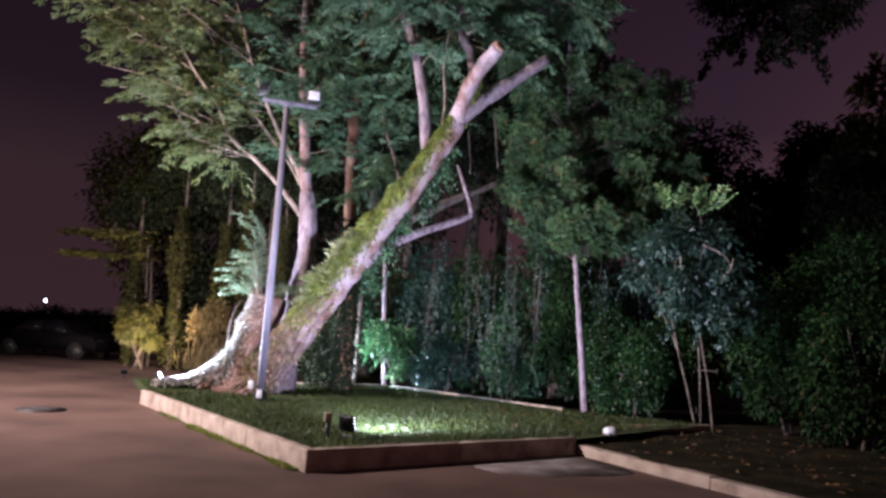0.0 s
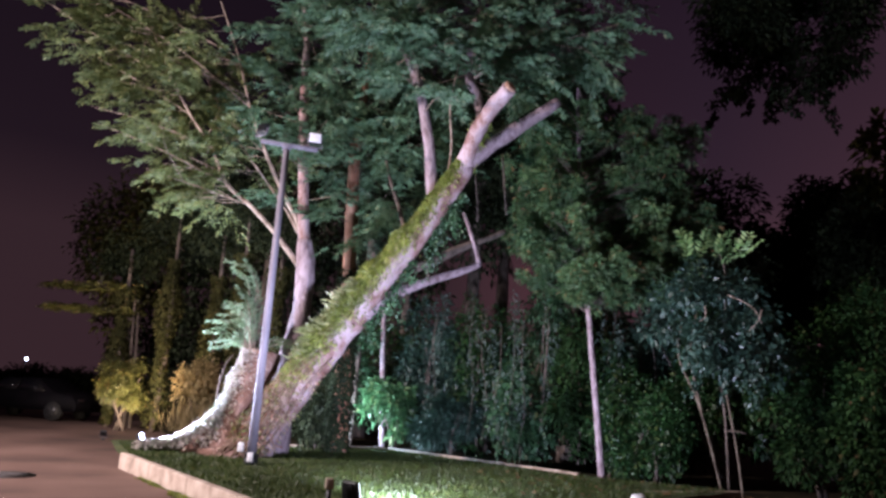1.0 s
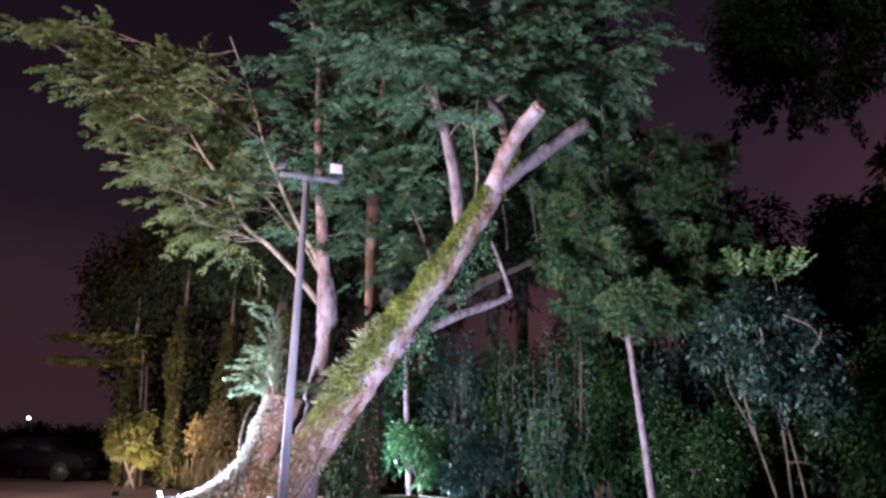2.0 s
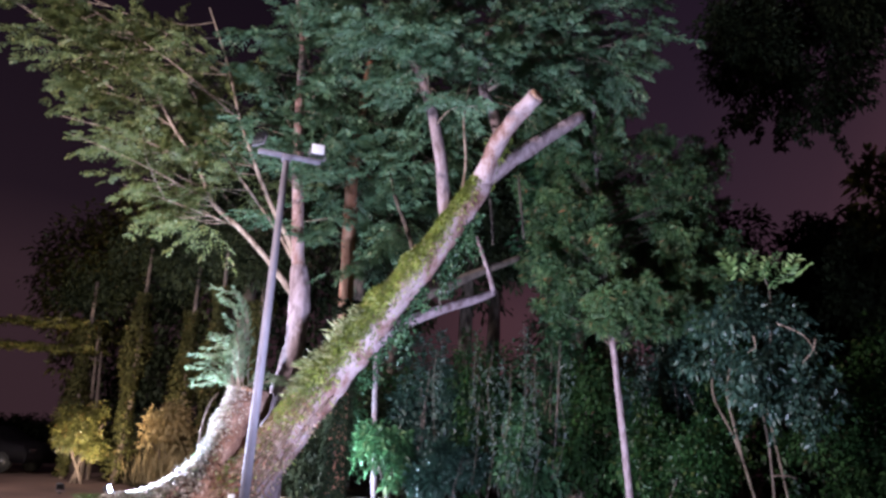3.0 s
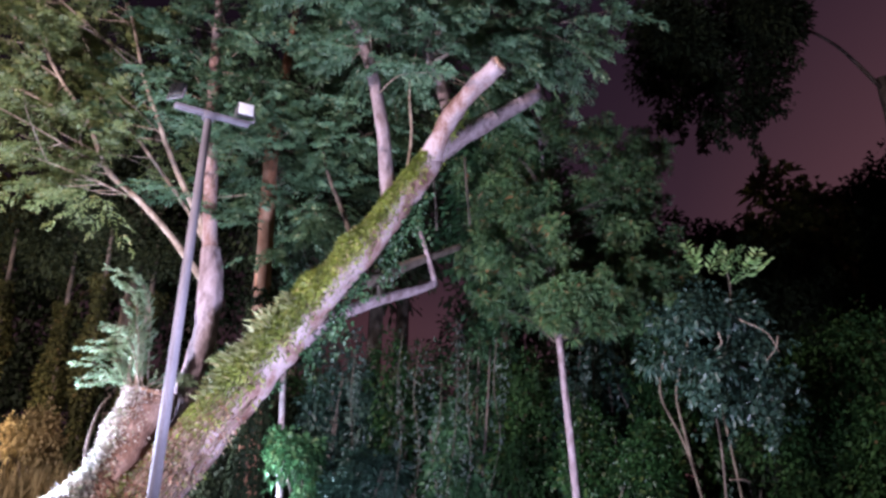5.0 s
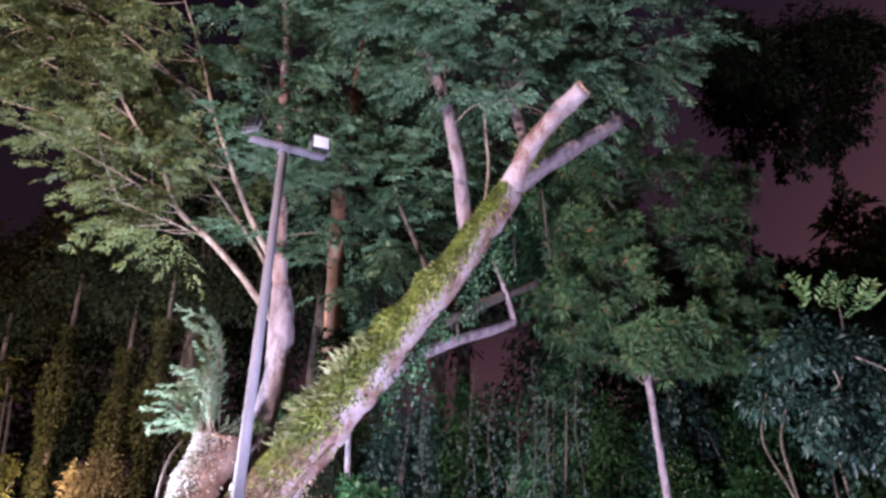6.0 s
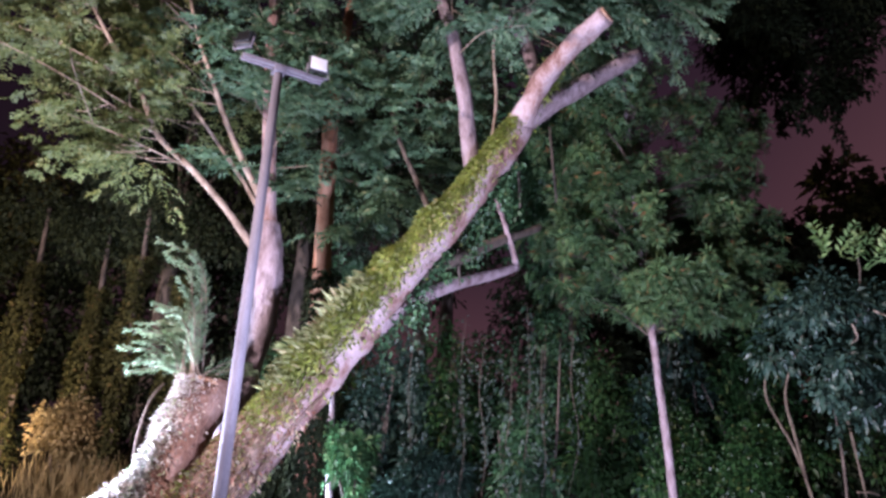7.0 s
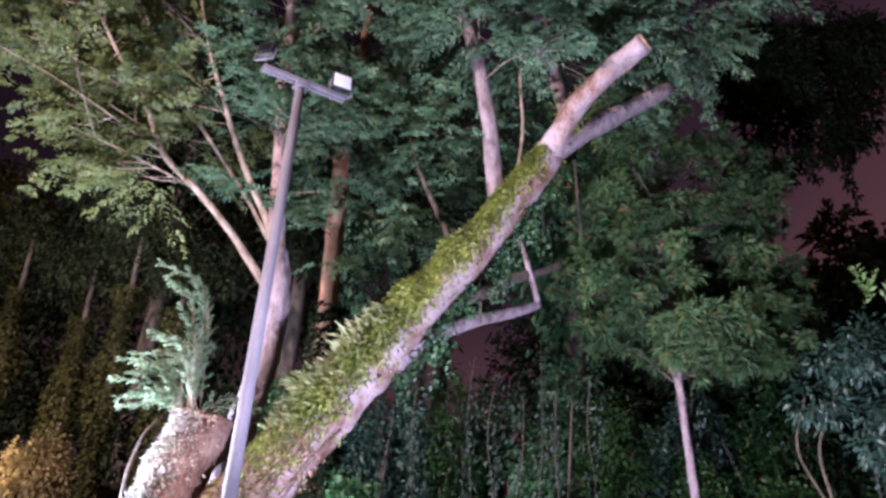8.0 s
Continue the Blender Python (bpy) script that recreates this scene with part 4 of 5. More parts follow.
feathered_crown(tree_three, [t3_line[2:], t3_line[3:]], 14, (0.9, 2.1), (0.25, -0.35, 0.0), start=0.22, spread=1.0, twig_mat=BARK_DARK)


# ---- the slender tree at the lawn's corner ----
slender = thing("slender_tree", (3.2, 16.45, 0.15), "slender pale trunk carrying a tall dark tufted crown", "tree")
sl_line = [(3.23, 16.45, 0.1), (3.05, 16.45, 1.9), (2.95, 16.5, 2.95), (2.86, 16.55, 4.0), (2.7, 16.7, 6.0), (2.6, 16.8, 8.2), (2.6, 16.9, 10.4)]
limb("trunk", sl_line, [0.070, 0.064, 0.060, 0.056, 0.05, 0.04, 0.02], BARK_PALE, slender, 12, 8, 0.10, 81)


def tufts(parent, centres, each, length, width, mat, name="crown"):
    """Brush-like tufts of long narrow leaves."""
    leaves = Leaves()
    p = np.repeat(np.array(centres), each, 0)
    d = rng.normal(0, 1, p.shape) + np.array([0, -0.1, 0.25])
    p = p + unit(d) * 0.03
    leaves.add(p, d, rng.normal(0, 1, p.shape), length * rng.uniform(0.5, 1.2, len(p)), width, 0.1, 0.25)
    return leaves.build(name, mat, parent)


sl_lobes = clump((2.75, 17.1, 6.9), (2.1, 1.5, 3.4), 42, 5, 0.33) + clump((3.0, 16.8, 4.7), (1.9, 1.2, 1.0), 14, 6, 0.34) + clump((2.9, 15.9, 4.15), (1.3, 0.5, 0.5), 9, 9, 0.4) + clump((4.5, 17.0, 6.3), (1.3, 0.9, 2.3), 24, 8, 0.36) + clump((5.3, 17.6, 5.5), (1.0, 0.8, 1.3), 10, 10, 0.38) + clump((4.0, 16.5, 4.25), (0.8, 0.5, 0.55), 7, 11, 0.36)
cs = []
for c, r in sl_lobes:
    u = unit(rng.normal(0, 1, (3, 3)))
    heads = c + u * r * rng.uniform(0.5, 1.25, (3, 1))
    cs.append((heads[:, None] + rng.normal(0, 0.11, (3, 7, 3)) * np.array([1.2, 1.2, 0.8])).reshape(-1, 3))
tufts(slender, np.concatenate(cs), 36, 0.18, 0.024, LEAF_TUFT)
bm = bmesh.new()
for c, r in sl_lobes:
    t = np.clip((c[2] - 1.2) / 9, 0.3, 1)
    o = np.array([2.86 - 0.04 * (c[2] - 4), 16.6, max(3.6, c[2] - 0.8)])
    tube(bm, [o, (o + c) / 2 + UP * 0.1, c], [0.016, 0.011, 0.004], 5, 4, 0.1, 1)
part("twig", bm, BARK_DARK, slender, kind="stuff")

# ---- the small tree with pale new leaves ----
broad = thing("broadleaf_sapling", (5.6, 15.6, 0.15), "small broadleaf tree on thin stems with pale new leaves", "tree")
limb("stem", [(5.50, 16.0, 0.05), (5.26, 16.0, 1.04), (5.02, 16.1, 1.95), (4.74, 16.3, 2.75), (4.7, 16.0, 3.5)], [0.026, 0.023, 0.021, 0.019, 0.011], STEM_BARK, broad, 8, 6, 0.14, 91)
limb("stem", [(5.13, 16.0, 1.5), (5.0, 16.0, 2.1), (4.88, 16.0, 2.8), (4.8, 15.4, 3.6)], [0.026, 0.024, 0.022, 0.012], STEM_BARK, broad, 8, 6, 0.14, 95)
limb("stem", [(5.53, 15.1, 0.05), (5.42, 15.1, 1.0), (5.22, 15.08, 2.1), (5.13, 15.06, 2.7), (5.05, 14.6, 3.6), (4.93, 14.3, 4.25), (4.75, 14.1, 4.5)], [0.022, 0.020, 0.019, 0.017, 0.015, 0.013, 0.009], STEM_BARK, broad, 8, 6, 0.14, 92)
limb("stem", [(5.42, 15.5, 0.05), (5.40, 15.5, 0.9), (5.30, 15.4, 1.9), (5.1, 15.3, 2.9)], [0.025, 0.022, 0.020, 0.012], BARK_DARK, broad, 7, 5, 0.12, 93)
limb("snapped_stick", [(5.16, 15.02, 1.34), (5.40, 15.04, 1.35), (5.62, 15.1, 1.31)], [0.012, 0.015, 0.012], TWIG, broad, 6, 4, 0.1, 94)
for k, pts in enumerate([[(4.9, 14.1, 3.75), (5.25, 13.95, 3.55), (5.42, 13.9, 3.25)], [(5.42, 13.9, 3.5), (5.36, 13.9, 3.3), (5.2, 13.95, 3.1)], [(4.45, 14.0, 3.5), (4.42, 13.9, 3.3), (4.3, 13.9, 3.2)]]):
    limb("twig", pts, [0.012, 0.009, 0.005], TWIG, broad, 6, 5, 0.15, 96 + k)
bl = Leaves()
bunches(bl, clump((4.75, 14.6, 3.45), (1.3, 0.8, 0.95), 16, 15, 0.25), 300, 9, 0.12, 0.40, 0.2, 0.6)
bunches(bl, clump((4.65, 14.3, 4.05), (0.8, 0.5, 0.4), 7, 16, 0.5), 130, 9, 0.12, 0.42, 0.18, 0.5)
bunches(bl, clump((5.6, 14.9, 2.7), (0.9, 0.6, 0.6), 7, 17, 0.5), 150, 9, 0.12, 0.42, 0.18, 0.6)
for i in range(16):
    creeper(bl, (rng.uniform(3.9, 5.8), 14.3 + rng.normal(0, 0.3), rng.uniform(2.6, 3.2)), rng.uniform(0.4, 1.1), 45, 0.09, 0.08)
bl.build("foliage", LEAF_BLUE, broad)
pale = Leaves()
for tip, way, count in [((4.22, 14.1, 4.42), (-0.45, -0.2, 0.8), 3), ((4.30, 14.0, 4.40), (0.15, -0.35, 0.9), 2), ((4.70, 14.1, 4.45), (0.10, -0.2, 1.0), 2), ((4.75, 14.0, 4.35), (0.45, -0.3, 0.5), 2), ((5.10, 14.1, 4.38), (0.5, -0.1, 0.8), 2)]:
    o = np.array(tip)
    for j in range(count):
        w = np.array(way) + rng.normal(0, 0.22, 3)
        sprays(pale, o[None] + rng.normal(0, 0.06, (1, 3)), w[None], 0.56, 7, 0.150, 0.33, 0.15, 0.7)
pale.build("new_leaves", LEAF_PALE, broad, "pale green young leaves")


# ---- the wooded strip on the near side: creeper-grown thicket ----
for i, (c, r, s) in enumerate([((7.2, 15.6, 1.55), (1.1, 0.8, 1.8), 1), ((7.7, 14.0, 1.6), (1.3, 1.0, 1.9), 2), ((9.2, 13.2, 1.75), (1.4, 1.1, 2.1), 3), ((8.6, 15.8, 2.9), (1.6, 1.2, 2.0), 4), ((10.8, 12.4, 1.75), (1.4, 1.3, 2.1), 5)]):
    shrub("thicket", c, r, "dense dark green creeper-grown thicket at the road's edge", LEAF_THICKET_DIMMED, 760, 9, 0.105, 0.6, 100 + s, 16, 16, "thicket", "roadside thicket", 4, spread=0.2, ground=0.1)
for i, (c, r) in enumerate([((4.1, 16.6, 0.95), (0.9, 0.6, 0.85)), ((4.75, 16.9, 1.3), (0.8, 0.6, 1.2)), ((3.9, 17.6, 1.4), (0.9, 0.7, 1.4))]):
    shrub("creeper_bush", c, r, "low bright green creeper heaped beside the slender trunk", LEAF_CREEPER, 560, 9, 0.085, 0.65, 120 + i, 12, 8, "shrub", "creeper bushes", 2, spread=0.16, ground=0.15)

# ---- undergrowth behind the lawn ----
mid = [((-3.0, 22.8, 1.6), (1.1, 0.8, 1.5)), ((-0.4, 22.6, 2.5), (1.2, 0.9, 2.2)), ((1.0, 22.0, 2.5), (1.2, 0.9, 2.5)), ((2.5, 21.0, 3.0), (1.2, 0.9, 2.8)),
       ((3.4, 19.6, 2.2), (1.1, 0.9, 2.0)), ((1.9, 19.4, 1.4), (0.9, 0.7, 1.2)), ((4.9, 19.4, 2.6), (1.3, 0.9, 2.2)), ((6.6, 18.6, 2.8), (1.4, 1.0, 2.4)), ((0.2, 24.6, 2.5), (1.5, 1.0, 2.0)), ((-1.6, 24.8, 2.6), (1.5, 1.0, 2.2)), ((3.8, 24.0, 3.6), (1.6, 1.0, 2.6))]
for i, (c, r) in enumerate(mid):
    shrub("undergrowth_shrub", c, r, "shadowy blue-green shrub hung with creepers behind the lawn", (LEAF_JUNGLE, LEAF_BLUE, LEAF_CREEPER, LEAF_JUNGLE, LEAF_THICKET_DIMMED)[i % 5], 350, 9, 0.15, 0.46, 140 + i, 14, 9, stems=3, spread=0.22, ground=0.13)
shrub("glossy_shrub", (-0.05, 20.5, 0.95), (1.05, 0.6, 0.75), "dark glossy shrub with bluish narrow leaves", LEAF_BLUE, 240, 10, 0.21, 0.26, 161, 9, 0, stems=3, spread=0.2, ground=0.13)
shrub("bright_shrub", (-1.45, 21.4, 1.35), (0.78, 0.5, 0.82), "bright green young shrub lit by the floodlight", LEAF_BRIGHT, 170, 8, 0.20, 0.5, 162, 9, 0, stems=2, bark=BARK_DARK, spread=0.2, ground=0.13)
for i, (x, y, h, r, lean) in enumerate([(-1.65, 22.0, 5.2, 0.085, -0.06), (-2.55, 21.6, 3.0, 0.10, 0.02), (-2.95, 21.3, 3.0, 0.09, -0.02), (2.3, 19.6, 4.0, 0.03, 0.06)]):
    young = thing("young_tree", (x, y, 0.13), "thin bare trunk of a young tree among the undergrowth", "tree", "young trees")
    limb("trunk", [(x, y, 0.08), (x + lean * h * 0.6, y, h * 0.5), (x + lean * h, y + 0.1, h)], [r, r * 0.85, r * 0.6], BARK_PALE if i == 0 else BARK_DARK, young, 8, 6, 0.12, 170 + i)
    lv = Leaves()
    bunches(lv, clump((x + lean * h, y + 0.1, h + 0.2), (0.7, 0.5, 0.5), 5, 180 + i, 0.5), 60, 8, 0.12, 0.5, 0.2)
    lv.build("crown", LEAF_JUNGLE, young)

# Added near-black shrub that stands for the darkness behind the trunk.
shrub("shade_filler_shrub", (-2.9, 18.7, 1.1), (0.7, 0.5, 1.0), "added dark shrub filling the shade behind the leaning trunk", LEAF_SHADE_AND_MOSS, 320, 9, 0.13, 0.5, 172, 9, 4, stems=2, ground=0.2)

for i, (x, y, z0, z1) in enumerate([(0.6, 20.0, 4.3, 0.7), (0.95, 19.6, 4.0, 0.5), (1.5, 18.8, 4.4, 0.6), (1.75, 18.6, 3.6, 0.4), (2.25, 18.3, 3.9, 1.0), (1.25, 18.9, 3.4, 0.5), (3.6, 17.4, 4.0, 2.6), (-0.35, 20.6, 3.8, 1.6)]):
    vine = thing("liana", (x, y, z1), "liana with grey-green hanging leaves among the undergrowth", "vine", "lianas")
    limb("stem", [(x, y, z0), (x + random.uniform(-0.12, 0.12), y, z0 * 0.66 + z1 * 0.34), (x + random.uniform(-0.15, 0.15), y, z0 * 0.33 + z1 * 0.67), (x + random.uniform(-0.1, 0.1), y, z1)], [0.006, 0.008, 0.007, 0.005], BARK_DARK, vine, 6, 5, 0.2, 400 + i)
    lv = Leaves()
    for j in range(3):
        creeper(lv, (x + rng.normal(0, 0.07), y + rng.normal(0, 0.1), z0 - 0.2 * j), (z0 - z1) * rng.uniform(0.6, 1.0), 42, 0.085, 0.07, 0.4)
    lv.build("foliage", LEAF_MOSS, vine)

# ---- the warm-lit side beyond the stump ----
shrub("yellow_shrub", (-9.95, 24.0, 1.45), (0.8, 0.6, 0.85), "yellow-green shrub lit warm by a garden light", LEAF_WARM, 700, 9, 0.11, 0.5, 201, 9, 0, stems=3, ground=0.0)
shrub("amber_shrub", (-7.6, 23.7, 1.35), (0.9, 0.6, 1.05), "amber-lit shrub above a clump of dry reeds", LEAF_STRAW, 420, 9, 0.12, 0.45, 202, 8, 0, stems=3, ground=0.0)
reeds = Leaves()
n = 900
q = np.column_stack([rng.normal(-7.0, 0.55, n), rng.normal(23.6, 0.3, n), np.zeros(n)])
reeds.add(q, UP + rng.normal(0, 0.16, (n, 3)), rng.normal(0, 1, (n, 3)), rng.uniform(0.5, 1.5, n), 0.022, 0.1, 0.08)
reed_bed = thing("reed_clump", (-7.0, 23.6, 0.0), "clump of dry upright reeds, warm-lit from below", "reeds")
reeds.build("reeds", LEAF_STRAW, reed_bed)
for i, (x, y, h, w) in enumerate([(-9.1, 24.6, 5.4, 0.30), (-6.6, 23.8, 5.6, 0.35), (-7.7, 25.0, 5.0, 0.28), (-5.4, 23.6, 5.2, 0.3), (-10.9, 25.4, 4.4, 0.3)]):
    col = thing("creeper_clad_trunk", (x, y, 0.0), "tree trunk clad in olive creepers from the ground up", "tree", "creeper-clad trunks")
    limb("trunk", [(x, y, -0.05), (x + 0.1, y, h * 0.5), (x, y, h + 1.5)], [0.10, 0.08, 0.05], BARK_DARK, col, 9, 6, 0.12, 210 + i)
    lv = Leaves()
    m = 3200
    a, zz = rng.uniform(0, 6.28, m), rng.random(m) ** 0.8 * h
    rr = w * (0.55 + 0.45 * np.sin(zz * 2.1 + i)) * rng.uniform(0.5, 1.1, m) + 0.1
    pp = np.column_stack([x + rr * np.cos(a), y + rr * np.sin(a), zz + 0.1])
    oo = np.column_stack([np.cos(a), np.sin(a), np.zeros(m)])
    lv.add(pp, oo * 0.5 - UP * 0.5 + rng.normal(0, 0.5, (m, 3)), oo + UP * 0.3, 0.12 * rng.uniform(0.6, 1.3, m), 0.08)
    lv.build("creeper", LEAF_WARM_SHADED, col)
    lv = Leaves()
    bunches(lv, clump((x, y + 0.2, h + 1.4), (1.7, 1.0, 0.9), 9, 220 + i, 0.45), 260, 8, 0.14, 0.5, 0.28)
    # Darkened leaves stand for crowns that little light reaches.
    lv.build("crown", LEAF_SHADE_AND_MOSS, col)
for i, (z, x0, x1) in enumerate([(4.5, -10.6, -13.2), (3.75, -10.4, -13.1)]):
    tier = thing("tiered_branch_tree", (x0 + 0.2, 25.6, 0.0), "young tree with a flat tier of leaves held out sideways", "tree", "tiered young trees")
    limb("trunk", [(x0 + 0.2, 25.6, -0.05), (x0 + 0.1, 25.5, z * 0.6), (x0, 25.4, z)], [0.06, 0.05, 0.03], BARK_DARK, tier, 7, 5, 0.1, 230 + i)
    limb("branch", [(x0 + 0.05, 25.45, z - 0.3), ((x0 + x1) / 2, 25.2, z + 0.05), (x1, 25.0, z)], [0.03, 0.022, 0.008], BARK_DARK, tier, 6, 5, 0.1, 232 + i)
    lv = Leaves()
    m = 150
    t = rng.random(m)
    at = np.column_stack([x0 + (x1 - x0) * t, 25.4 - 0.4 * t + rng.normal(0, 0.15, m), z + rng.normal(0, 0.06, m)])
    sprays(lv, at, rng.normal(0, 0.6, (m, 3)) * np.array([1, 1, 0.1]) + np.array([-0.6, 0, 0]), 0.45, 5, 0.11, 0.5, 0.15)
    lv.build("foliage", LEAF_WARM, tier)


# ---- tall dark trees all round ----
def tall_tree(name, x, y, h, radii, label, mat, seed, groups=420, size=0.26, group="background trees", lobes=14, crown_z=None, trunk=0.22, lean=0.0):
    ob = thing(name, (x, y, 0.0), label, "tree", group)
    cz = crown_z if crown_z is not None else h - radii[2] * 0.8
    limb("trunk", [(x, y, -0.1), (x + lean * 0.5, y, cz * 0.5), (x + lean, y, cz + radii[2] * 0.3)], [trunk * 1.3, trunk, trunk * 0.5], BARK_DARK, ob, 9, 6, 0.12, seed)
    ls = clump((x + lean, y, cz), radii, lobes, seed)
    for k, (c, r) in enumerate(ls[:6]):
        o = Vector((x + lean * 0.8, y, cz - radii[2] * 0.6))
        limb("branch", [o, (o + Vector(c)) / 2 + Vector((0, 0, 0.3)), Vector(c)], [trunk * 0.35, trunk * 0.25, 0.02], BARK_DARK, ob, 6, 4, 0.1, seed + k)
    lv = Leaves()
    bunches(lv, ls, groups, 9, size, 0.5, 0.45)
    lv.build("crown", mat, ob)
    return ob


tall = [(-12.2, 29.0, 10.6, (2.8, 2.0, 4.2)), (-8.6, 28.0, 11.5, (3.0, 2.2, 4.8)), (-4.8, 28, 13.5, (3.0, 2.2, 5.4)), (-1.6, 27.5, 14.5, (2.8, 2.0, 5.6)),
        (2.0, 28.5, 15.0, (2.6, 2.0, 4.8)), (5.0, 25.5, 10.8, (2.5, 1.8, 4.2)), (-6.3, 26.0, 14.0, (2.6, 1.6, 4.6)), (-2.8, 26.0, 15.0, (2.8, 1.8, 4.8)), (0.8, 26.2, 15.0, (2.4, 1.6, 4.6)), (3.4, 21.5, 11.5, (1.5, 1.2, 3.8)), (7.0, 22.0, 8.2, (1.9, 1.3, 2.6))]
# Tree 0 has lighter olive leaves, which stand for warm light on its crown.
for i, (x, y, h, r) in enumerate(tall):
    tall_tree("background_tree", x, y, h, r, "tall dark tree closing the view behind the clearing", LEAF_WARM if i < 1 else LEAF_JUNGLE if i == 9 else LEAF_SHADE_AND_MOSS, 300 + i, 900, 0.24, lobes=18)
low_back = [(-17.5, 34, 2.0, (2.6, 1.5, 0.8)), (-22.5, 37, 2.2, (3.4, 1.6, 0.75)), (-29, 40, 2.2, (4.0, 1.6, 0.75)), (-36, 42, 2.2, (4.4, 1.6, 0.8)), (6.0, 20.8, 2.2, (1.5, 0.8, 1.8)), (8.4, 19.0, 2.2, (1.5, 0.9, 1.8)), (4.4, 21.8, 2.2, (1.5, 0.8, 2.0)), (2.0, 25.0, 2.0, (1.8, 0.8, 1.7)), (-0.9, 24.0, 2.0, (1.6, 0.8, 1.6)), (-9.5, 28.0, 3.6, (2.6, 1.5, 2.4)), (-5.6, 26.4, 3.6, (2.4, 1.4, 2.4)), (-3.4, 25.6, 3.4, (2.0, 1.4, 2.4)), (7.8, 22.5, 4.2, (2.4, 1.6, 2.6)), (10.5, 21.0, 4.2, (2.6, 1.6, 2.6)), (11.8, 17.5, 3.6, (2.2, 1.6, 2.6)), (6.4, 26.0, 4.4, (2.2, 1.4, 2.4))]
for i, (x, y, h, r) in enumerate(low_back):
    shrub("understorey_shrub", (x, y, r[2] + 0.2), r, "dark understorey shrub below the tall trees", LEAF_SHADE_AND_MOSS, 900, 9, 0.17, 0.5, 330 + i, 14, 0, group="understorey", stems=3, spread=0.34, ground=0.05)
# Tree 3's lighter olive leaves stand for light reaching its crown.
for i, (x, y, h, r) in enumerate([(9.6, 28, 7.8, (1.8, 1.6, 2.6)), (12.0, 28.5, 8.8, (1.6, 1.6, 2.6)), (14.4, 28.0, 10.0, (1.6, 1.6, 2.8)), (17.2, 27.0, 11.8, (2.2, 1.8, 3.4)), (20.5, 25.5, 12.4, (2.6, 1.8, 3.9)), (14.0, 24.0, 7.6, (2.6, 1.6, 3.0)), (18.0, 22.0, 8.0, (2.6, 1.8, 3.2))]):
    tall_tree("silhouette_tree", x, y, h, r, "dark tree standing black against the glowing night sky", LEAF_SHADE_AND_MOSS if i != 3 else LEAF_WARM, 350 + i, 1900 if i != 3 else 700, 0.27 if i != 3 else 0.5, "skyline trees", 18)
over = thing("overhanging_tree", (17.8, 21.9, 0.0), "huge dark tree whose crown hangs down against the sky", "tree", "skyline trees")
limb("trunk", [(17.8, 21.9, -0.1), (17.5, 21.9, 5.6), (16.8, 21.6, 10.5), (16.1, 21.4, 14.0)], [0.40, 0.32, 0.26, 0.18], BARK_DARK, over, 10, 6, 0.12, 371)
for k, pts in enumerate([[(16.1, 21.4, 13.6), (14.0, 21.2, 14.9), (11.1, 20.8, 14.9), (8.6, 20.5, 13.4)]]):
    limb("branch", pts, [0.08, 0.05, 0.04, 0.03], BARK_DARK, over, 8, 6, 0.1, 372 + k)
lv = Leaves()
over_lobes = clump((8.3, 20.5, 12.8), (2.0, 1.4, 2.5), 22, 374, 0.30) + clump((10.6, 20.5, 14.6), (1.9, 1.4, 1.5), 12, 372, 0.36) + [(np.array([11.0, 20.5, 12.2]), np.array([0.5, 0.5, 0.9])), (np.array([9.9, 20.4, 11.2]), np.array([0.45, 0.4, 0.5])), (np.array([11.3, 20.5, 13.4]), np.array([0.7, 0.5, 0.5])), (np.array([10.4, 20.4, 12.0]), np.array([0.5, 0.4, 0.8]))]
bunches(lv, over_lobes, 2400, 10, 0.17, 0.5, 0.34)
for i in range(16):
    creeper(lv, (rng.uniform(6.8, 10.6), 20.4 + rng.normal(0, 0.3), rng.uniform(10.4, 11.2)), rng.uniform(0.4, 1.1), 60, 0.15, 0.1)
lv.build("crown", LEAF_SHADE_AND_MOSS, over)


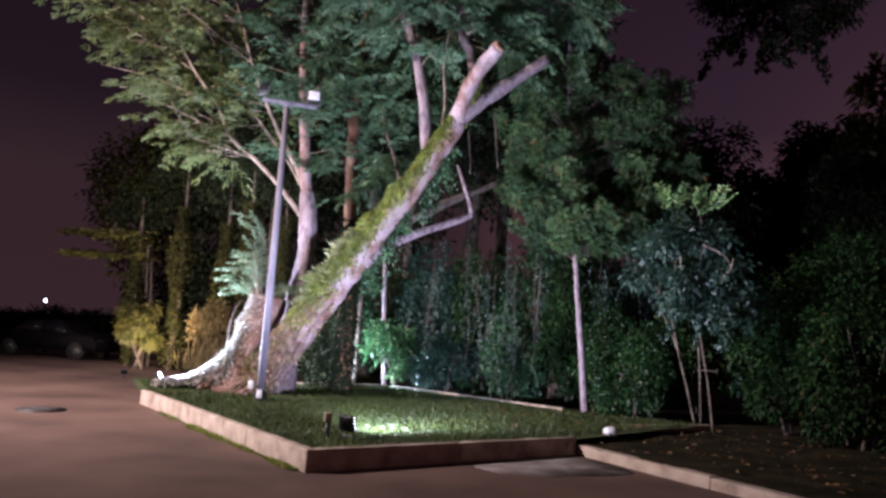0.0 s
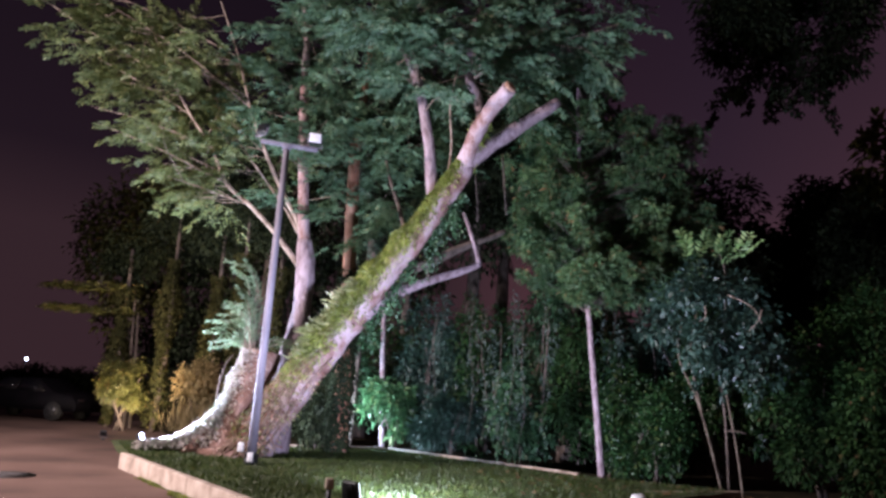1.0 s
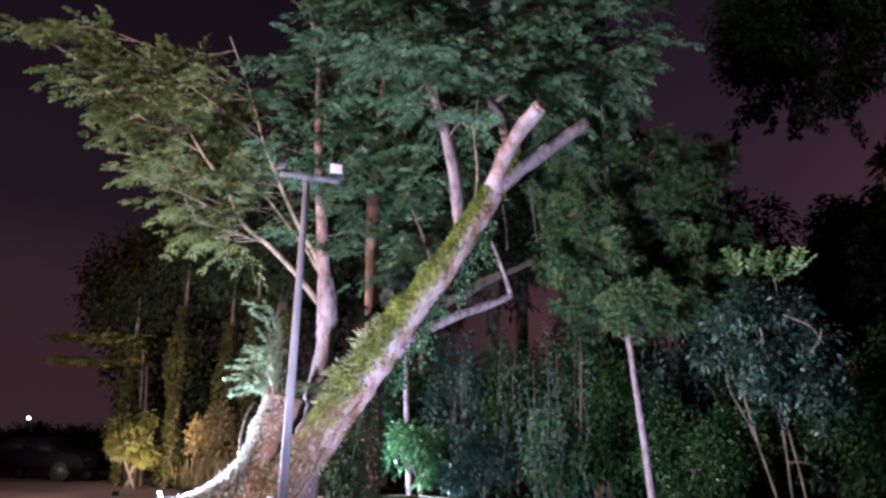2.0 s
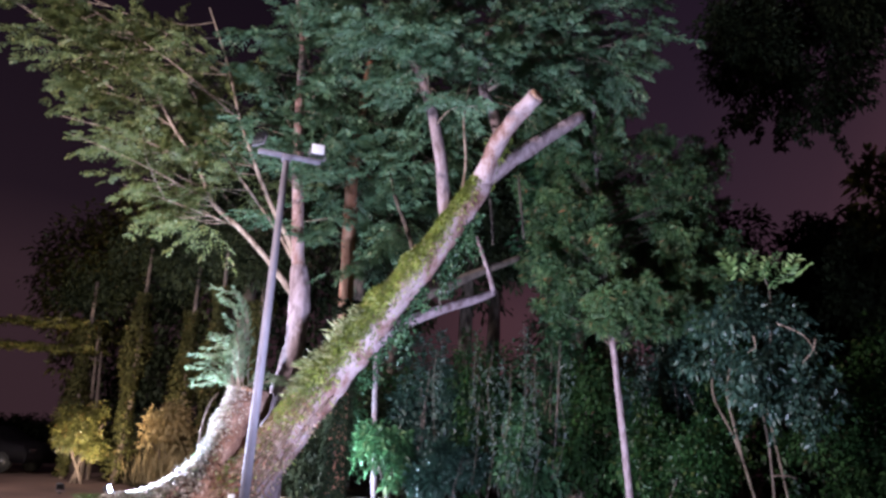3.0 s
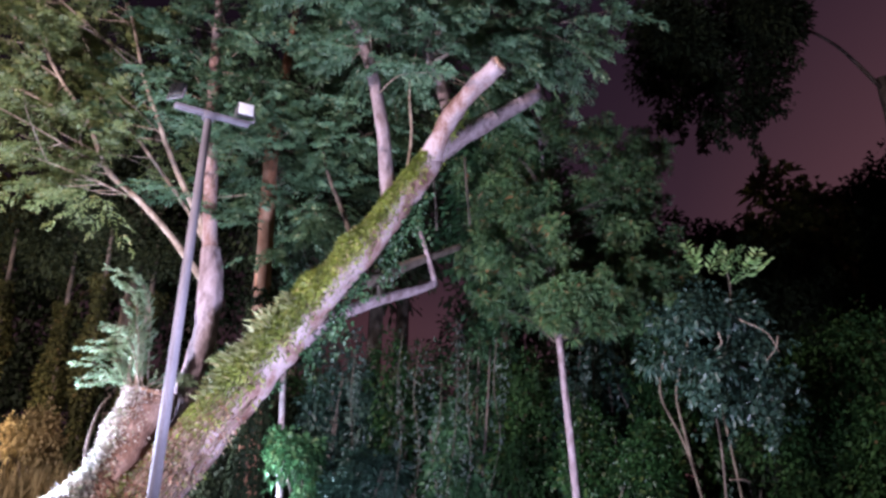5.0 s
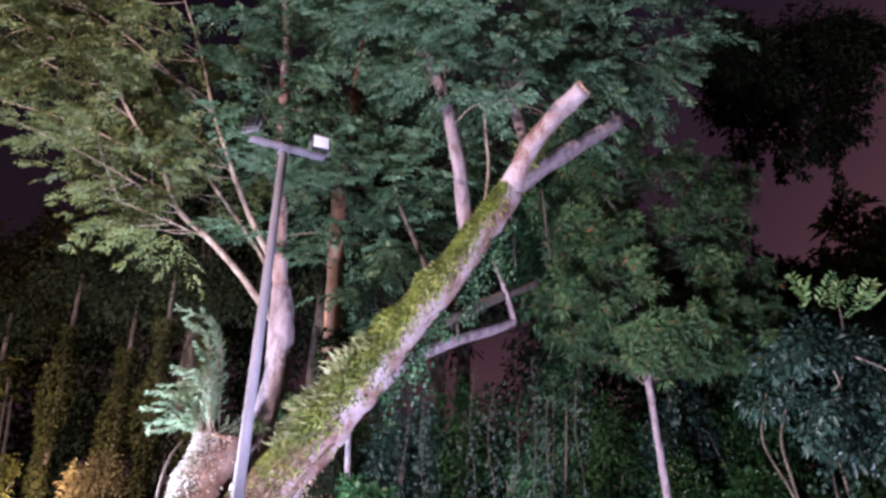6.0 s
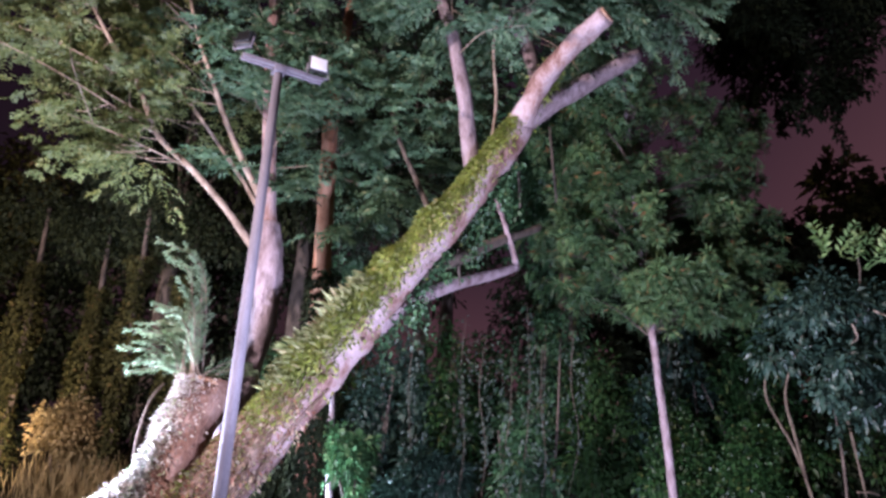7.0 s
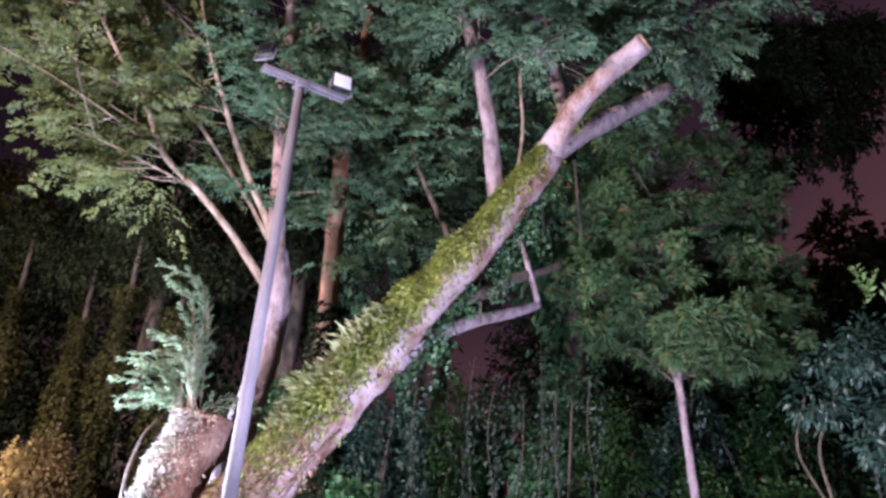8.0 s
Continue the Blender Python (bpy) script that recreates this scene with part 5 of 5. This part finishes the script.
# ---- the parked car and the far lamp ----
def car(place, turn):
    ob = thing("car", (0, 0, 0), "dark parked saloon car with pale alloy wheels at the roadside", "car")
    bm = bmesh.new()
    side = [(-2.15, 0.35), (-2.2, 0.62), (-2.05, 0.86), (-1.35, 0.95), (-0.75, 1.38), (0.55, 1.42), (1.25, 1.0), (2.0, 0.88), (2.18, 0.6), (2.12, 0.32)]
    rows = []
    for yy, tuck in ((-0.86, 0.94), (-0.80, 1.0), (0.80, 1.0), (0.86, 0.94)):
        rows.append([bm.verts.new((x * (1 if abs(yy) < 0.85 else 0.985), yy * (0.84 if z > 1.2 else 1.0), z if abs(yy) < 0.85 else 0.34 + (z - 0.34) * tuck)) for x, z in side])
    for a, b in zip(rows, rows[1:]):
        for k in range(len(side)):
            bm.faces.new((a[k], a[(k + 1) % len(side)], b[(k + 1) % len(side)], b[k]))
    bm.faces.new(rows[0][::-1])
    bm.faces.new(rows[-1])
    bmesh.ops.recalc_face_normals(bm, faces=bm.faces[:])
    bmesh.ops.bevel(bm, geom=bm.edges[:], offset=0.04, segments=2, affect="EDGES")
    part("body", bm, CAR_PAINT, ob)
    for sy in (-1, 1):
        for x0, x1, t0, t1 in ((-1.15, -0.15, -0.72, -0.12), (-0.07, 0.98, -0.05, 0.52)):
            bm = bmesh.new()
            f = [bm.verts.new(v) for v in ((x0, sy * 0.868, 0.96), (x1, sy * 0.868, 0.96), (t1, sy * 0.742, 1.33), (t0, sy * 0.742, 1.33))]
            bm.faces.new(f)
            r = bmesh.ops.extrude_face_region(bm, geom=bm.faces[:])
            bmesh.ops.translate(bm, verts=[g for g in r["geom"] if isinstance(g, bmesh.types.BMVert)], vec=(0, sy * 0.012, 0.004))
            part("side_window", bm, CAR_GLASS, ob)
        for x in (-1.35, 1.32):
            w = new("wheel")
            w.parent = ob
            w.location = (x, sy * 0.78, 0.32)
            bm = bmesh.new()
            rod(bm, pose(x, sy * 0.78 - 0.10, 0.32, -90), 0.32, 0.32, 0.20, 26)
            bmesh.ops.bevel(bm, geom=bm.edges[:], offset=0.02, segments=2, affect="EDGES")
            part("tyre", bm, TYRE, w)
            bm = bmesh.new()
            rod(bm, pose(x, sy * 0.885 - 0.008, 0.32, -90), 0.21, 0.21, 0.016, 22)
            for k in range(5):
                box(bm, (0.17, 0.02, 0.05), pose(x, sy * 0.895, 0.32) @ pose(0, 0, 0, 0, 72 * k, 0) @ pose(0.10, 0, 0), 0.006)
            part("rim", bm, ALLOY, w, "pale alloy rim")
    for sy in (-0.6, 0.6):
        for x, nm in ((-2.17, "tail_light"), (2.14, "headlight")):
            bm = bmesh.new()
            box(bm, (0.06, 0.34, 0.13), pose(x, sy, 0.70), 0.02)
            part(nm, bm, CAR_GLASS, ob)
    ob.location = place
    ob.rotation_euler = (0, 0, radians(turn))
    return ob


car((-14.5, 27.6, 0.0), -8)

far_lamp = thing("street_lamp", (-25.5, 46.0, 0.0), "distant small street lamp shining white on a short post", "street lamp")
bm = bmesh.new()
rod(bm, pose(-25.5, 46.0, -0.05), 0.05, 0.04, 2.3, 10)
part("post", bm, BLACK_METAL, far_lamp)
bm = bmesh.new()
bmesh.ops.create_uvsphere(bm, u_segments=14, v_segments=8, radius=0.08, matrix=pose(-25.5, 46.0, 2.35))
part("globe", bm, GLOW_SOFT, far_lamp, "glowing white globe")
